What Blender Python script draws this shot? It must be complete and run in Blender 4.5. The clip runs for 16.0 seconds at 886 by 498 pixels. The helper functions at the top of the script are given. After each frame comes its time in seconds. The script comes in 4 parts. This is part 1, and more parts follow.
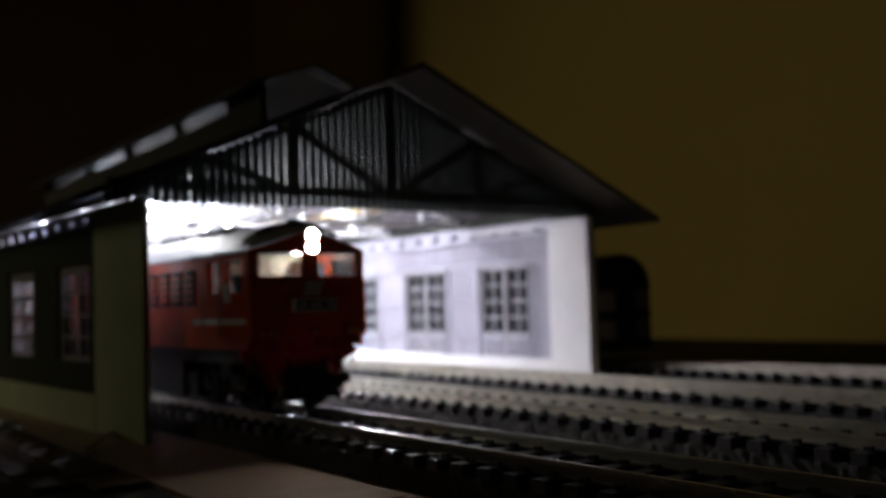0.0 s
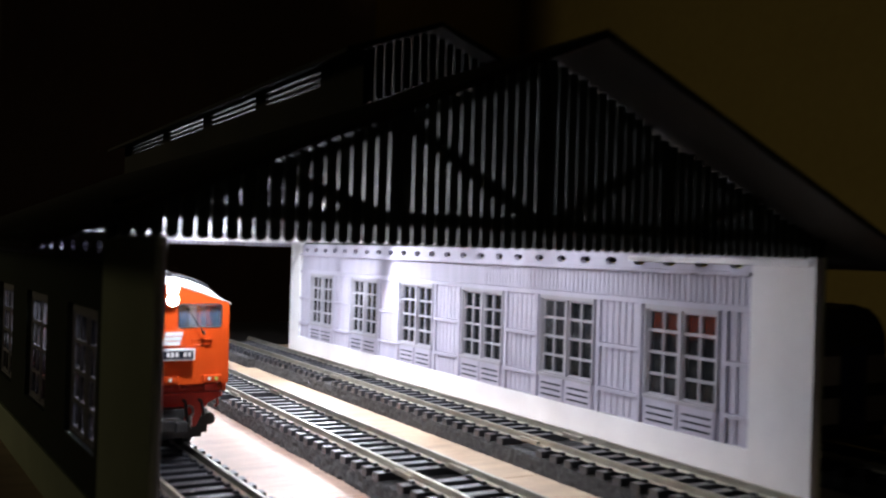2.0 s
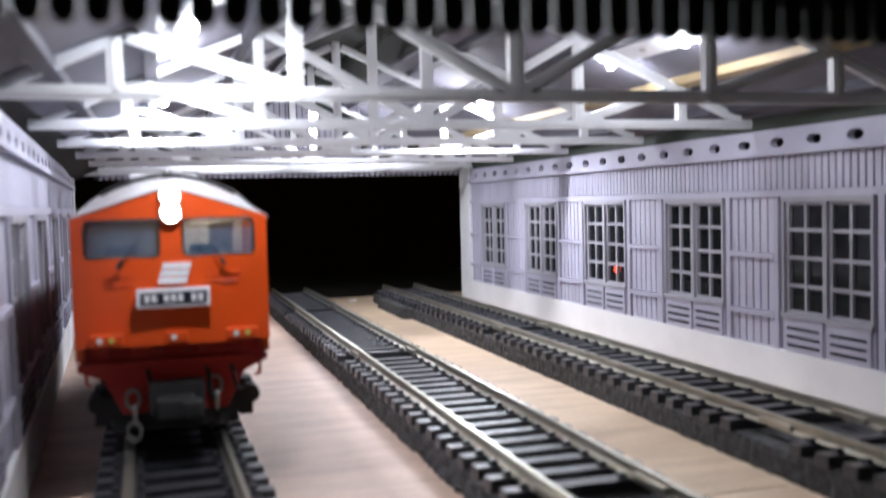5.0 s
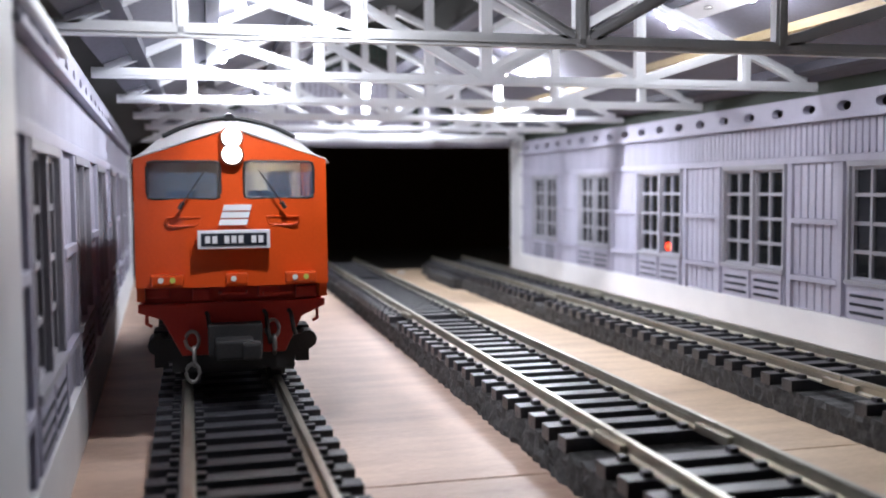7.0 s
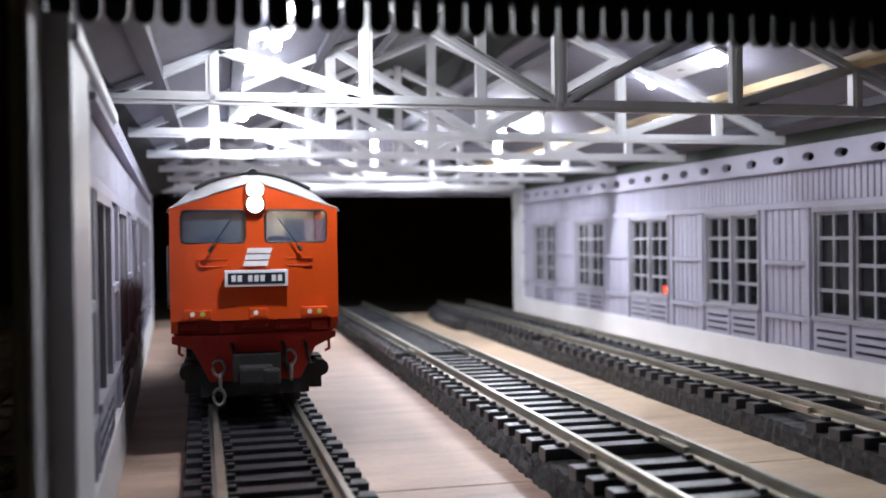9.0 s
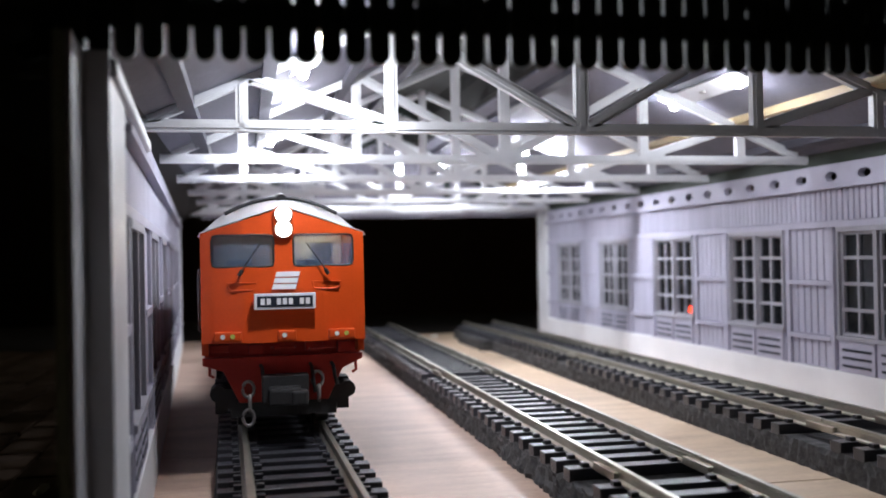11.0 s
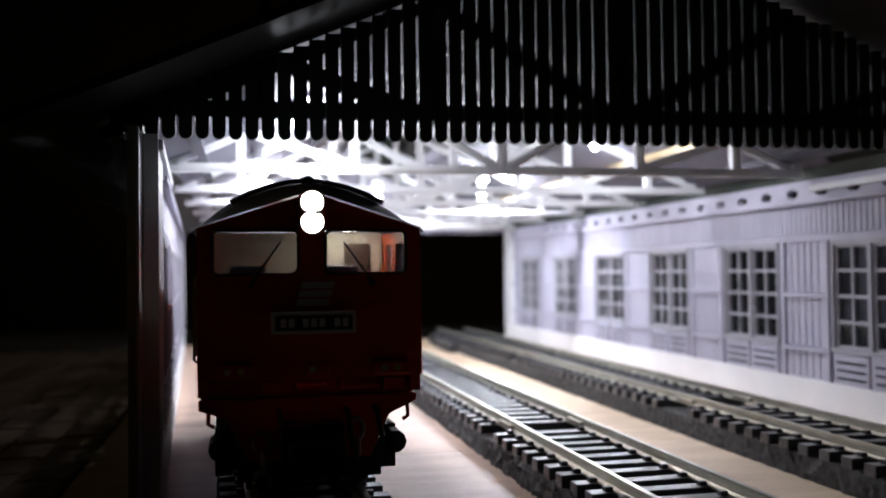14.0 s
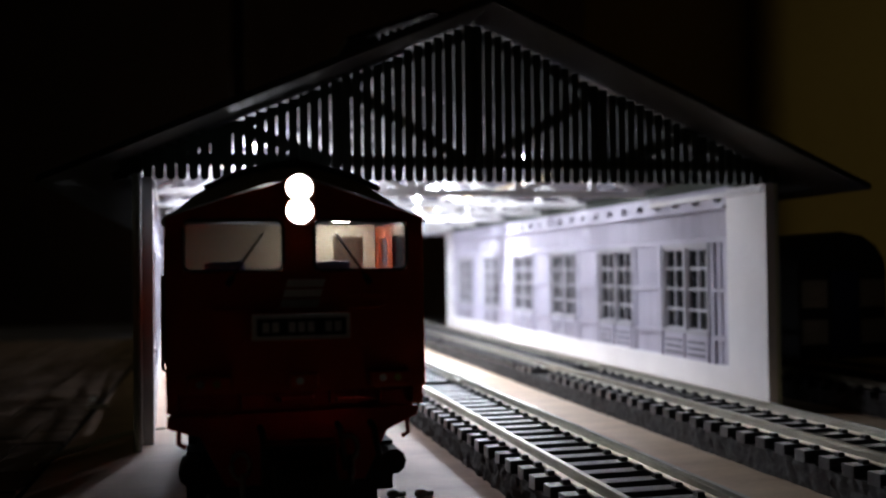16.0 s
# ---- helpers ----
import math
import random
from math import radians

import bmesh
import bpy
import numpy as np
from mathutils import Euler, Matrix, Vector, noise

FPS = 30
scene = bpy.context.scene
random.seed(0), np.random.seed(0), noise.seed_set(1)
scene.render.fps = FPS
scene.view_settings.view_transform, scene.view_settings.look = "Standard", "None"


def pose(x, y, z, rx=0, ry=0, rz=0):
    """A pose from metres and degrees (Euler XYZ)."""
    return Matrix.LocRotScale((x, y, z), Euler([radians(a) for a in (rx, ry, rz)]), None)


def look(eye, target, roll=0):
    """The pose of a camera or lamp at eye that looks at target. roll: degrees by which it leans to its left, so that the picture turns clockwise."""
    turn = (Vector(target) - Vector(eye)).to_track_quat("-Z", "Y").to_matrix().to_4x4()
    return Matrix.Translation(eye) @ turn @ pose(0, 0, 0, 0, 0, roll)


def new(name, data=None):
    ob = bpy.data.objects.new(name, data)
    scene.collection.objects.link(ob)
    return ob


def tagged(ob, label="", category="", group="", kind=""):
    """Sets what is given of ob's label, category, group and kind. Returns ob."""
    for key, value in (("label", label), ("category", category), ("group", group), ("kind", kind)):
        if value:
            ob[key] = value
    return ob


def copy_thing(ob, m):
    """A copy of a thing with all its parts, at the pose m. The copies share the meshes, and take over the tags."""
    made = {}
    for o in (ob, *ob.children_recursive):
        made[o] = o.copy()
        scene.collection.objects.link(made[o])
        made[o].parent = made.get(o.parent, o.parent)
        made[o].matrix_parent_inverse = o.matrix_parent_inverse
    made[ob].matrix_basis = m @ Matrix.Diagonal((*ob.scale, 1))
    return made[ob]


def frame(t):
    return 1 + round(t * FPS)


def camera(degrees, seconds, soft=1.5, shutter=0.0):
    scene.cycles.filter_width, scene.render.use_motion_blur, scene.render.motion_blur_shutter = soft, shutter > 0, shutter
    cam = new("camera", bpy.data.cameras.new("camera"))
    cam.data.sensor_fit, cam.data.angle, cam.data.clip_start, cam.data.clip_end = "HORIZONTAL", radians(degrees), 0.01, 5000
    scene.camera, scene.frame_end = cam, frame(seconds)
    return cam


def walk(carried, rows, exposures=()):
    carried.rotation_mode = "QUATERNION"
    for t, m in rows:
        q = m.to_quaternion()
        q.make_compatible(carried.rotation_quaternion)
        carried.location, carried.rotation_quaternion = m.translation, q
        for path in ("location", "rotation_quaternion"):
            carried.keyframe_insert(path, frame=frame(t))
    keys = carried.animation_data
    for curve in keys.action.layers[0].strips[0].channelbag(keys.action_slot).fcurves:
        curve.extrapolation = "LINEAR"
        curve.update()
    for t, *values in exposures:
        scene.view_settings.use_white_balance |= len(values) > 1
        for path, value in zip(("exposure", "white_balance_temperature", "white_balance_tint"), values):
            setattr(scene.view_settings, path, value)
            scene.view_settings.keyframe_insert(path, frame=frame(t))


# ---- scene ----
cam = camera(49.6, 16.0, soft=1.8, shutter=0.4)
PATH = [
    (0, (-0.1173, -0.2768, 0.0372), (-0.0677, -0.2084, 0.0418), -1.8),
    (0.5, (-0.1256, -0.2887, 0.0427), (-0.0759, -0.2203, 0.0461), -2.0),
    (1, (-0.1253, -0.2817, 0.0524), (-0.0742, -0.2143, 0.0543), -3.6),
    (1.5, (-0.1047, -0.2425, 0.0682), (-0.0559, -0.1735, 0.0713), 2.2),
    (2, (-0.0663, -0.1819, 0.0679), (-0.0250, -0.1081, 0.0682), 1.7),
    (2.5, (-0.0340, -0.1349, 0.0641), (0.0021, -0.0584, 0.0617), 0.7),
    (3, (-0.0255, -0.1101, 0.0700), (0.0063, -0.0318, 0.0665), 0.5),
    (3.5, (-0.0117, -0.1001, 0.0684), (0.0126, -0.0194, 0.0608), -0.4),
    (4, (-0.0073, -0.0850, 0.0590), (0.0117, -0.0026, 0.0559), -1.1),
    (4.5, (-0.0056, -0.0830, 0.0563), (0.0133, -0.0005, 0.0554), -1.7),
    (5, (-0.0031, -0.0862, 0.0528), (0.0207, -0.0051, 0.0488), -1.4),
    (5.2, (-0.0057, -0.0849, 0.0524), (0.0163, -0.0036, 0.0441), -1.6),
    (7.5, (-0.0056, -0.0837, 0.0451), (0.0144, -0.0016, 0.0408), -0.5),
    (8, (-0.0053, -0.0830, 0.0451), (0.0156, -0.0011, 0.0418), -0.5),
    (8.5, (-0.0049, -0.0912, 0.0453), (0.0158, -0.0092, 0.0437), -0.9),
    (9, (-0.0086, -0.1082, 0.0451), (0.0106, -0.0258, 0.0441), -0.7),
    (9.5, (-0.0099, -0.1264, 0.0450), (0.0097, -0.0441, 0.0446), -0.5),
    (10, (-0.0100, -0.1293, 0.0451), (0.0102, -0.0471, 0.0447), -1.0),
    (10.2, (-0.0091, -0.1152, 0.0460), (0.0088, -0.0325, 0.0458), -1.6),
    (12.5, (-0.0099, -0.1101, 0.0450), (0.0067, -0.0271, 0.0466), -0.7),
    (13, (-0.0109, -0.1307, 0.0452), (0.0052, -0.0476, 0.0467), -0.6),
    (13.5, (-0.0096, -0.1459, 0.0451), (0.0069, -0.0630, 0.0464), -0.4),
    (14, (-0.0096, -0.1744, 0.0447), (0.0078, -0.0917, 0.0467), -0.7),
    (14.5, (-0.0098, -0.1916, 0.0448), (0.0077, -0.1088, 0.0470), -0.6),
    (15, (-0.0095, -0.2140, 0.0449), (0.0087, -0.1314, 0.0472), -0.8),
    (15.5, (-0.0088, -0.2397, 0.0446), (0.0103, -0.1573, 0.0466), -0.9),
    (16, (-0.0077, -0.2601, 0.0445), (0.0118, -0.1777, 0.0463), -0.7),
]
# The phone's focus: hunting near at first, then the far hall, then the locomotive's front. The lens opening is about 1.6 mm wide.
FOCUS = [(0, 0.13), (0.3, 0.16), (0.7, 0.40), (1.5, 0.42), (4.4, 0.42), (5.0, 0.38), (6.0, 0.26), (7.3, 0.178), (8.0, 0.176), (8.5, 0.184), (9.0, 0.20), (9.5, 0.218), (10.2, 0.21), (11.6, 0.19), (12.5, 0.168), (13.0, 0.166), (13.5, 0.160), (14.0, 0.160), (15.0, 0.165), (16.0, 0.168)]
cam.data.dof.use_dof = True
cam.data.dof.aperture_fstop = 25.0
focus_point = new("focus_point")
focus_point.empty_display_size = 0.005
cam.data.dof.focus_object = focus_point
# Exposure follows the phone's automatic gain: brighter outside, lower once the lit hall fills the picture.
EXPOSURES = [(0, 1.8), (0.5, 1.75), (0.95, 1.5), (1.25, 1.2), (2.0, 0.95), (3.0, 0.35), (4.0, 0.15), (5.2, 0.2), (7.5, 0.35), (9.0, 0.2), (10.0, 0.2), (12.5, 0.05), (13.0, 0.3), (13.5, 0.58), (14.0, 0.75), (16.0, 1.1)]
walk(cam, [(t, look(e, g, r)) for t, e, g, r in PATH], EXPOSURES)

# ---- world and lights (lengths below are in millimetres; MM turns them into metres) ----
MM = 0.001
CX = 64.0            # the hall's middle line
RIDGE, SLOPE = 115.0, 0.432
world = bpy.data.worlds.new("dark_room")
scene.world = world
world.use_nodes = True
world.node_tree.nodes["Background"].inputs[0].default_value = (0.95, 0.86, 0.90, 1)
world.node_tree.nodes["Background"].inputs[1].default_value = 0.009

# x, y, z, strength, the way that the lensed LED points, its cone in degrees
DOWN = (0, 0, -1)
LEDS = [(115.5, 152, 89.5, 0.85, (-0.75, -0.25, -1), 140), (116, 114.5, 89.5, 0.55, (-0.6, -0.3, -1), 140), (3.3, 93, 85.5, 0.26, DOWN, 150), (2, 130, 85.5, 0.5, DOWN, 165),
        (-0.9, 200, 84, 0.7, DOWN, 165), (103.3, 265, 88, 1.4, DOWN, 165), (116, 263, 91, 1.3, (-0.3, 0, -1), 165), (62, 328, 92, 1.6, DOWN, 165),
        (28, 370, 88, 0.8, DOWN, 165), (90, 370, 92, 0.8, DOWN, 165), (6, 66, 86.5, 0.9, (0.25, 0.55, -1), 84)]
LED_WATT = 0.121

# Added weak warm spot for the room's unseen light source.
room_fill = bpy.data.lights.new("room_fill_light", "SPOT")
room_fill.energy, room_fill.color, room_fill.spot_size, room_fill.spot_blend, room_fill.shadow_soft_size = 4.0, (1.0, 0.85, 0.52), radians(62), 1.0, 0.25
ob = new("room_fill_light", room_fill)
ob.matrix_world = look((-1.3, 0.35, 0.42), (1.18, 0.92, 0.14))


# ---- materials ----
def nodes_of(name):
    m = bpy.data.materials.new(name)
    m.use_nodes = True
    t = m.node_tree
    return m, t, t.nodes["Principled BSDF"]


def add(t, kind, **inputs):
    n = t.nodes.new(kind)
    for k, v in inputs.items():
        n.inputs[k].default_value = v
    return n


def stuff_mat(name, dark, light, rough=0.6, metal=0.0, scale=200.0, fine=2500.0, bump=0.15, per_object=0.0, coat=0.0, stretch=None):
    """Two scales of noise between two colours, with a fine relief."""
    m, t, b = nodes_of(name)
    co = t.nodes.new("ShaderNodeTexCoord")
    mp = t.nodes.new("ShaderNodeMapping")
    if stretch:
        mp.inputs["Scale"].default_value = stretch
    t.links.new(co.outputs["Object"], mp.inputs["Vector"])
    big = add(t, "ShaderNodeTexNoise", Scale=scale, Detail=4.0, Roughness=0.6)
    small = add(t, "ShaderNodeTexNoise", Scale=fine, Detail=3.0, Roughness=0.6)
    t.links.new(mp.outputs[0], big.inputs["Vector"])
    t.links.new(mp.outputs[0], small.inputs["Vector"])
    mix = t.nodes.new("ShaderNodeMath")
    mix.operation = "MULTIPLY_ADD"
    mix.inputs[1].default_value = 0.65
    t.links.new(big.outputs[0], mix.inputs[0])
    half = t.nodes.new("ShaderNodeMath")
    half.operation = "MULTIPLY"
    half.inputs[1].default_value = 0.35
    t.links.new(small.outputs[0], half.inputs[0])
    t.links.new(half.outputs[0], mix.inputs[2])
    last = mix.outputs[0]
    if per_object:
        info = t.nodes.new("ShaderNodeObjectInfo")
        sh = t.nodes.new("ShaderNodeMath")
        sh.operation = "MULTIPLY_ADD"
        sh.inputs[1].default_value = per_object
        t.links.new(info.outputs["Random"], sh.inputs[0])
        t.links.new(last, sh.inputs[2])
        last = sh.outputs[0]
    ramp = t.nodes.new("ShaderNodeValToRGB")
    ramp.color_ramp.elements[0].position, ramp.color_ramp.elements[1].position = 0.33, 0.68
    ramp.color_ramp.elements[0].color, ramp.color_ramp.elements[1].color = (*dark, 1), (*light, 1)
    t.links.new(last, ramp.inputs[0])
    t.links.new(ramp.outputs[0], b.inputs["Base Color"])
    rr = t.nodes.new("ShaderNodeMapRange")
    rr.inputs["To Min"].default_value, rr.inputs["To Max"].default_value = max(rough - 0.1, 0.05), min(rough + 0.12, 1)
    t.links.new(big.outputs[0], rr.inputs["Value"])
    t.links.new(rr.outputs[0], b.inputs["Roughness"])
    b.inputs["Metallic"].default_value = metal
    b.inputs["Coat Weight"].default_value = coat
    if bump:
        bp = add(t, "ShaderNodeBump", Strength=bump, Distance=0.0003)
        t.links.new(small.outputs[0], bp.inputs["Height"])
        t.links.new(bp.outputs[0], b.inputs["Normal"])
    return m


def glow(name, colour, strength):
    m, t, b = nodes_of(name)
    b.inputs["Base Color"].default_value = (*colour, 1)
    b.inputs["Emission Color"].default_value = (*colour, 1)
    b.inputs["Emission Strength"].default_value = strength
    return m


def glass_mat(name, tint, rough=0.03, alpha=0.35):
    m, t, b = nodes_of(name)
    b.inputs["Base Color"].default_value = (*tint, 1)
    b.inputs["Roughness"].default_value = rough
    b.inputs["Alpha"].default_value = alpha
    b.inputs["Specular IOR Level"].default_value = 0.6
    return m


WHITE = stuff_mat("white_styrene", (0.72, 0.72, 0.74), (0.82, 0.82, 0.83), 0.5, scale=60, fine=1800, bump=0.08)
TRUSS = stuff_mat("painted_truss_white", (0.62, 0.63, 0.66), (0.76, 0.77, 0.79), 0.5, scale=90, fine=2500, bump=0.1, per_object=0.08)
LILAC = stuff_mat("grey_lilac_paint", (0.36, 0.35, 0.43), (0.45, 0.44, 0.53), 0.6, scale=60, fine=2200, bump=0.15)
LILACB = stuff_mat("grey_lilac_boards", (0.34, 0.33, 0.41), (0.47, 0.46, 0.55), 0.6, scale=60, fine=2200, bump=0.15, per_object=0.14)
FRAMES = stuff_mat("window_frame_grey", (0.27, 0.27, 0.30), (0.37, 0.36, 0.40), 0.55, scale=90, fine=2200, bump=0.1, per_object=0.05)
CEIL = stuff_mat("roof_underside", (0.125, 0.122, 0.155), (0.19, 0.185, 0.23), 0.7, scale=40, fine=900, bump=0.2)
PURLIN = stuff_mat("dark_purlin", (0.05, 0.05, 0.07), (0.09, 0.088, 0.11), 0.7, scale=60, fine=900, bump=0.2)
ROOF = stuff_mat("dark_roof_card", (0.012, 0.012, 0.011), (0.03, 0.028, 0.024), 0.7, scale=40, fine=900, bump=0.25)
GREEN = stuff_mat("dark_green_boards", (0.012, 0.02, 0.016), (0.028, 0.042, 0.034), 0.6, scale=90, fine=1500, bump=0.2, per_object=0.12)
OUTGREEN = stuff_mat("outer_wall_dark_green", (0.02, 0.028, 0.02), (0.04, 0.052, 0.036), 0.65, scale=60, fine=1500, bump=0.2)
OUTPALE = stuff_mat("outer_pale_green", (0.40, 0.47, 0.33), (0.52, 0.58, 0.42), 0.6, scale=40, fine=1500, bump=0.1)
PLY = stuff_mat("plywood", (0.33, 0.205, 0.15), (0.62, 0.45, 0.35), 0.5, scale=30, fine=520, bump=0.25, per_object=0.16, stretch=(1.0, 4.0, 1.0))
PLYTAN = stuff_mat("tan_plywood", (0.40, 0.275, 0.175), (0.68, 0.52, 0.365), 0.5, scale=30, fine=520, bump=0.25, per_object=0.14, stretch=(1.0, 4.0, 1.0))
FOAM = stuff_mat("black_foam", (0.016, 0.016, 0.017), (0.07, 0.068, 0.068), 0.88, scale=420, fine=900, bump=1.0)
SLEEP = stuff_mat("black_plastic_sleeper", (0.022, 0.022, 0.026), (0.05, 0.05, 0.058), 0.31, scale=150, fine=2500, bump=0.35, per_object=0.1)
RAIL = stuff_mat("nickel_rail", (0.40, 0.38, 0.31), (0.62, 0.595, 0.52), 0.33, metal=0.9, scale=120, fine=2500, bump=0.12)
ORANGE = stuff_mat("orange_paint", (0.58, 0.062, 0.006), (0.70, 0.082, 0.009), 0.38, scale=40, fine=2200, bump=0.04, coat=0.25)
REDP = stuff_mat("red_buffer_paint", (0.40, 0.022, 0.012), (0.52, 0.035, 0.018), 0.42, scale=60, fine=2200, bump=0.08)
LROOF = stuff_mat("loco_roof_grey", (0.52, 0.52, 0.54), (0.68, 0.68, 0.70), 0.5, scale=60, fine=1800, bump=0.12)
BLACKP = stuff_mat("black_underframe", (0.010, 0.010, 0.011), (0.028, 0.027, 0.027), 0.6, scale=150, fine=2000, bump=0.3)
NAVY = stuff_mat("navy_plate", (0.008, 0.012, 0.02), (0.016, 0.02, 0.032), 0.4, scale=200, fine=3000, bump=0.05)
DECAL = stuff_mat("white_decal", (0.74, 0.73, 0.74), (0.82, 0.81, 0.82), 0.45, scale=200, fine=3000, bump=0.03)
STEEL = stuff_mat("chain_steel", (0.22, 0.21, 0.20), (0.42, 0.40, 0.38), 0.35, metal=0.85, scale=300, fine=3000, bump=0.2)
CABIN = stuff_mat("cab_interior_cream", (0.46, 0.42, 0.34), (0.58, 0.53, 0.43), 0.6, scale=80, fine=1500, bump=0.1)
PAVER = stuff_mat("brown_paver", (0.10, 0.065, 0.045), (0.20, 0.135, 0.095), 0.75, scale=120, fine=900, bump=0.5, per_object=0.35)
ROOMWALL = stuff_mat("ochre_room_wall", (0.40, 0.30, 0.09), (0.48, 0.37, 0.12), 0.8, scale=2, fine=60, bump=0.1)
DARKWOOD = stuff_mat("dark_wood", (0.030, 0.014, 0.008), (0.06, 0.03, 0.018), 0.6, scale=6, fine=120, bump=0.2, stretch=(1, 1, 0.2))
TABLE = stuff_mat("table_black", (0.012, 0.010, 0.010), (0.03, 0.026, 0.024), 0.7, scale=20, fine=300, bump=0.3)
GREYSTRIP = stuff_mat("pale_edge_strip", (0.34, 0.32, 0.28), (0.5, 0.47, 0.42), 0.7, scale=80, fine=800, bump=0.4)
NAVYCOACH = stuff_mat("coach_navy", (0.012, 0.02, 0.09), (0.02, 0.03, 0.13), 0.4, scale=80, fine=2000, bump=0.05)
GLASS = glass_mat("window_pane_glass", (0.02, 0.022, 0.026), 0.05, 0.55)
# The blue base colour imitates hazy reflections on the cab glass.
CABGLASS = glass_mat("cab_glass", (0.075, 0.12, 0.18), 0.07, 0.62)
TAN = stuff_mat("bare_wood_batten", (0.34, 0.25, 0.13), (0.50, 0.39, 0.22), 0.6, scale=60, fine=900, bump=0.2, stretch=(3, 0.5, 3))
CORD = stuff_mat("white_cord", (0.5, 0.48, 0.45), (0.7, 0.68, 0.64), 0.7, scale=300, fine=3000, bump=0.4)
HEAD = glow("headlight_glow", (1.0, 0.93, 0.82), 60.0)
LEDGLOW = glow("led_glow", (0.93, 0.95, 1.0), 300.0)
LEDWARM = glow("led_warm_glow", (1.0, 0.9, 0.65), 120.0)
REDGLOW = glow("red_led_glow", (1.0, 0.035, 0.012), 30.0)
MARKER = stuff_mat("clear_marker_lens", (0.72, 0.72, 0.70), (0.85, 0.85, 0.82), 0.15, scale=400, fine=3000, bump=0.02)
MARKERG = stuff_mat("yellow_green_marker_lens", (0.45, 0.50, 0.10), (0.62, 0.66, 0.18), 0.15, scale=400, fine=3000, bump=0.02)


# ---- mesh helpers ----
def box(bm, x0, x1, y0, y1, z0, z1):
    v = [bm.verts.new((x * MM, y * MM, z * MM)) for x in (x0, x1) for y in (y0, y1) for z in (z0, z1)]
    for f in ((0, 1, 3, 2), (4, 6, 7, 5), (0, 4, 5, 1), (2, 3, 7, 6), (0, 2, 6, 4), (1, 5, 7, 3)):
        bm.faces.new([v[i] for i in f])


def prism(bm, outline, a, b, axis="y"):
    """Extrudes an outline of (u, w) pairs from a to b along an axis (u, w are the two others in order)."""
    def at(u, w, d):
        p = {"x": (d, u, w), "y": (u, d, w), "z": (u, w, d)}[axis]
        return bm.verts.new([c * MM for c in p])
    lo, hi = [at(u, w, a) for u, w in outline], [at(u, w, b) for u, w in outline]
    n = len(outline)
    bm.faces.new(lo)
    bm.faces.new(hi[::-1])
    for i in range(n):
        bm.faces.new((lo[i], hi[i], hi[(i + 1) % n], lo[(i + 1) % n]))


def bar(bm, p, q, w, d, up=(0, 1, 0)):
    """A rectangular bar from p to q, w wide across and d deep along up."""
    p, q = Vector(p), Vector(q)
    way = (q - p).normalized()
    n = Vector(up)
    side = way.cross(n).normalized() * w / 2
    n = side.cross(way).normalized() * d / 2
    vs = [bm.verts.new((e + s * side + k * n) * MM) for e in (p, q) for s, k in ((-1, -1), (1, -1), (1, 1), (-1, 1))]
    bm.faces.new(vs[:4][::-1])
    bm.faces.new(vs[4:])
    for i in range(4):
        j = (i + 1) % 4
        bm.faces.new((vs[i], vs[j], vs[4 + j], vs[4 + i]))


def tube(bm, pts, r, sides=8, closed=False):
    rings = []
    n = len(pts)
    for i in range(n):
        a, b = Vector(pts[(i - 1) % n if closed else max(i - 1, 0)]), Vector(pts[(i + 1) % n if closed else min(i + 1, n - 1)])
        way = (b - a).normalized()
        s = way.orthogonal().normalized() if abs(way.z) > 0.95 else way.cross(Vector((0, 0, 1))).normalized()
        k = way.cross(s).normalized()
        rings.append([bm.verts.new((Vector(pts[i]) + r * (math.cos(2 * math.pi * j / sides) * s + math.sin(2 * math.pi * j / sides) * k)) * MM) for j in range(sides)])
    for i in range(n if closed else n - 1):
        a, b = rings[i], rings[(i + 1) % n]
        for j in range(sides):
            bm.faces.new((a[j], a[(j + 1) % sides], b[(j + 1) % sides], b[j]))
    if not closed:
        bm.faces.new(rings[0][::-1])
        bm.faces.new(rings[-1])


def disc(bm, c, r, depth, axis="x", sides=20, inner=0.0):
    """A round plate of that depth, centred on c."""
    cx, cy, cz = c
    ring = [(r * math.cos(2 * math.pi * i / sides), r * math.sin(2 * math.pi * i / sides)) for i in range(sides)]
    base = {"x": (cy, cz), "y": (cx, cz), "z": (cx, cy)}[axis]
    mid = {"x": cx, "y": cy, "z": cz}[axis]
    prism(bm, [(base[0] + u, base[1] + w) for u, w in ring], mid - depth / 2, mid + depth / 2, axis)


def ball(bm, c, r, sx=1.0, sy=1.0, sz=1.0, n=10):
    m = Matrix.Translation(Vector(c) * MM) @ Matrix.Diagonal((sx, sy, sz, 1))
    bmesh.ops.create_uvsphere(bm, u_segments=n, v_segments=max(n // 2, 4), radius=r * MM, matrix=m)


def mesh_of(name, bm, material, bevel=0.0, smooth=False):
    bmesh.ops.recalc_face_normals(bm, faces=bm.faces)
    if bevel:
        bmesh.ops.bevel(bm, geom=list(bm.edges), offset=bevel * MM, segments=2, affect="EDGES", profile=0.6, clamp_overlap=True)
    me = bpy.data.meshes.new(name)
    bm.to_mesh(me)
    bm.free()
    for m in (material if isinstance(material, (list, tuple)) else [material]):
        me.materials.append(m)
    if smooth:
        for p in me.polygons:
            p.use_smooth = True
    return me


def part(name, bm, material, parent=None, label="", bevel=0.0, smooth=False):
    ob = new(name, mesh_of(name, bm, material, bevel, smooth))
    if parent:
        ob.parent = parent
    if label:
        tagged(ob, label)
    return ob


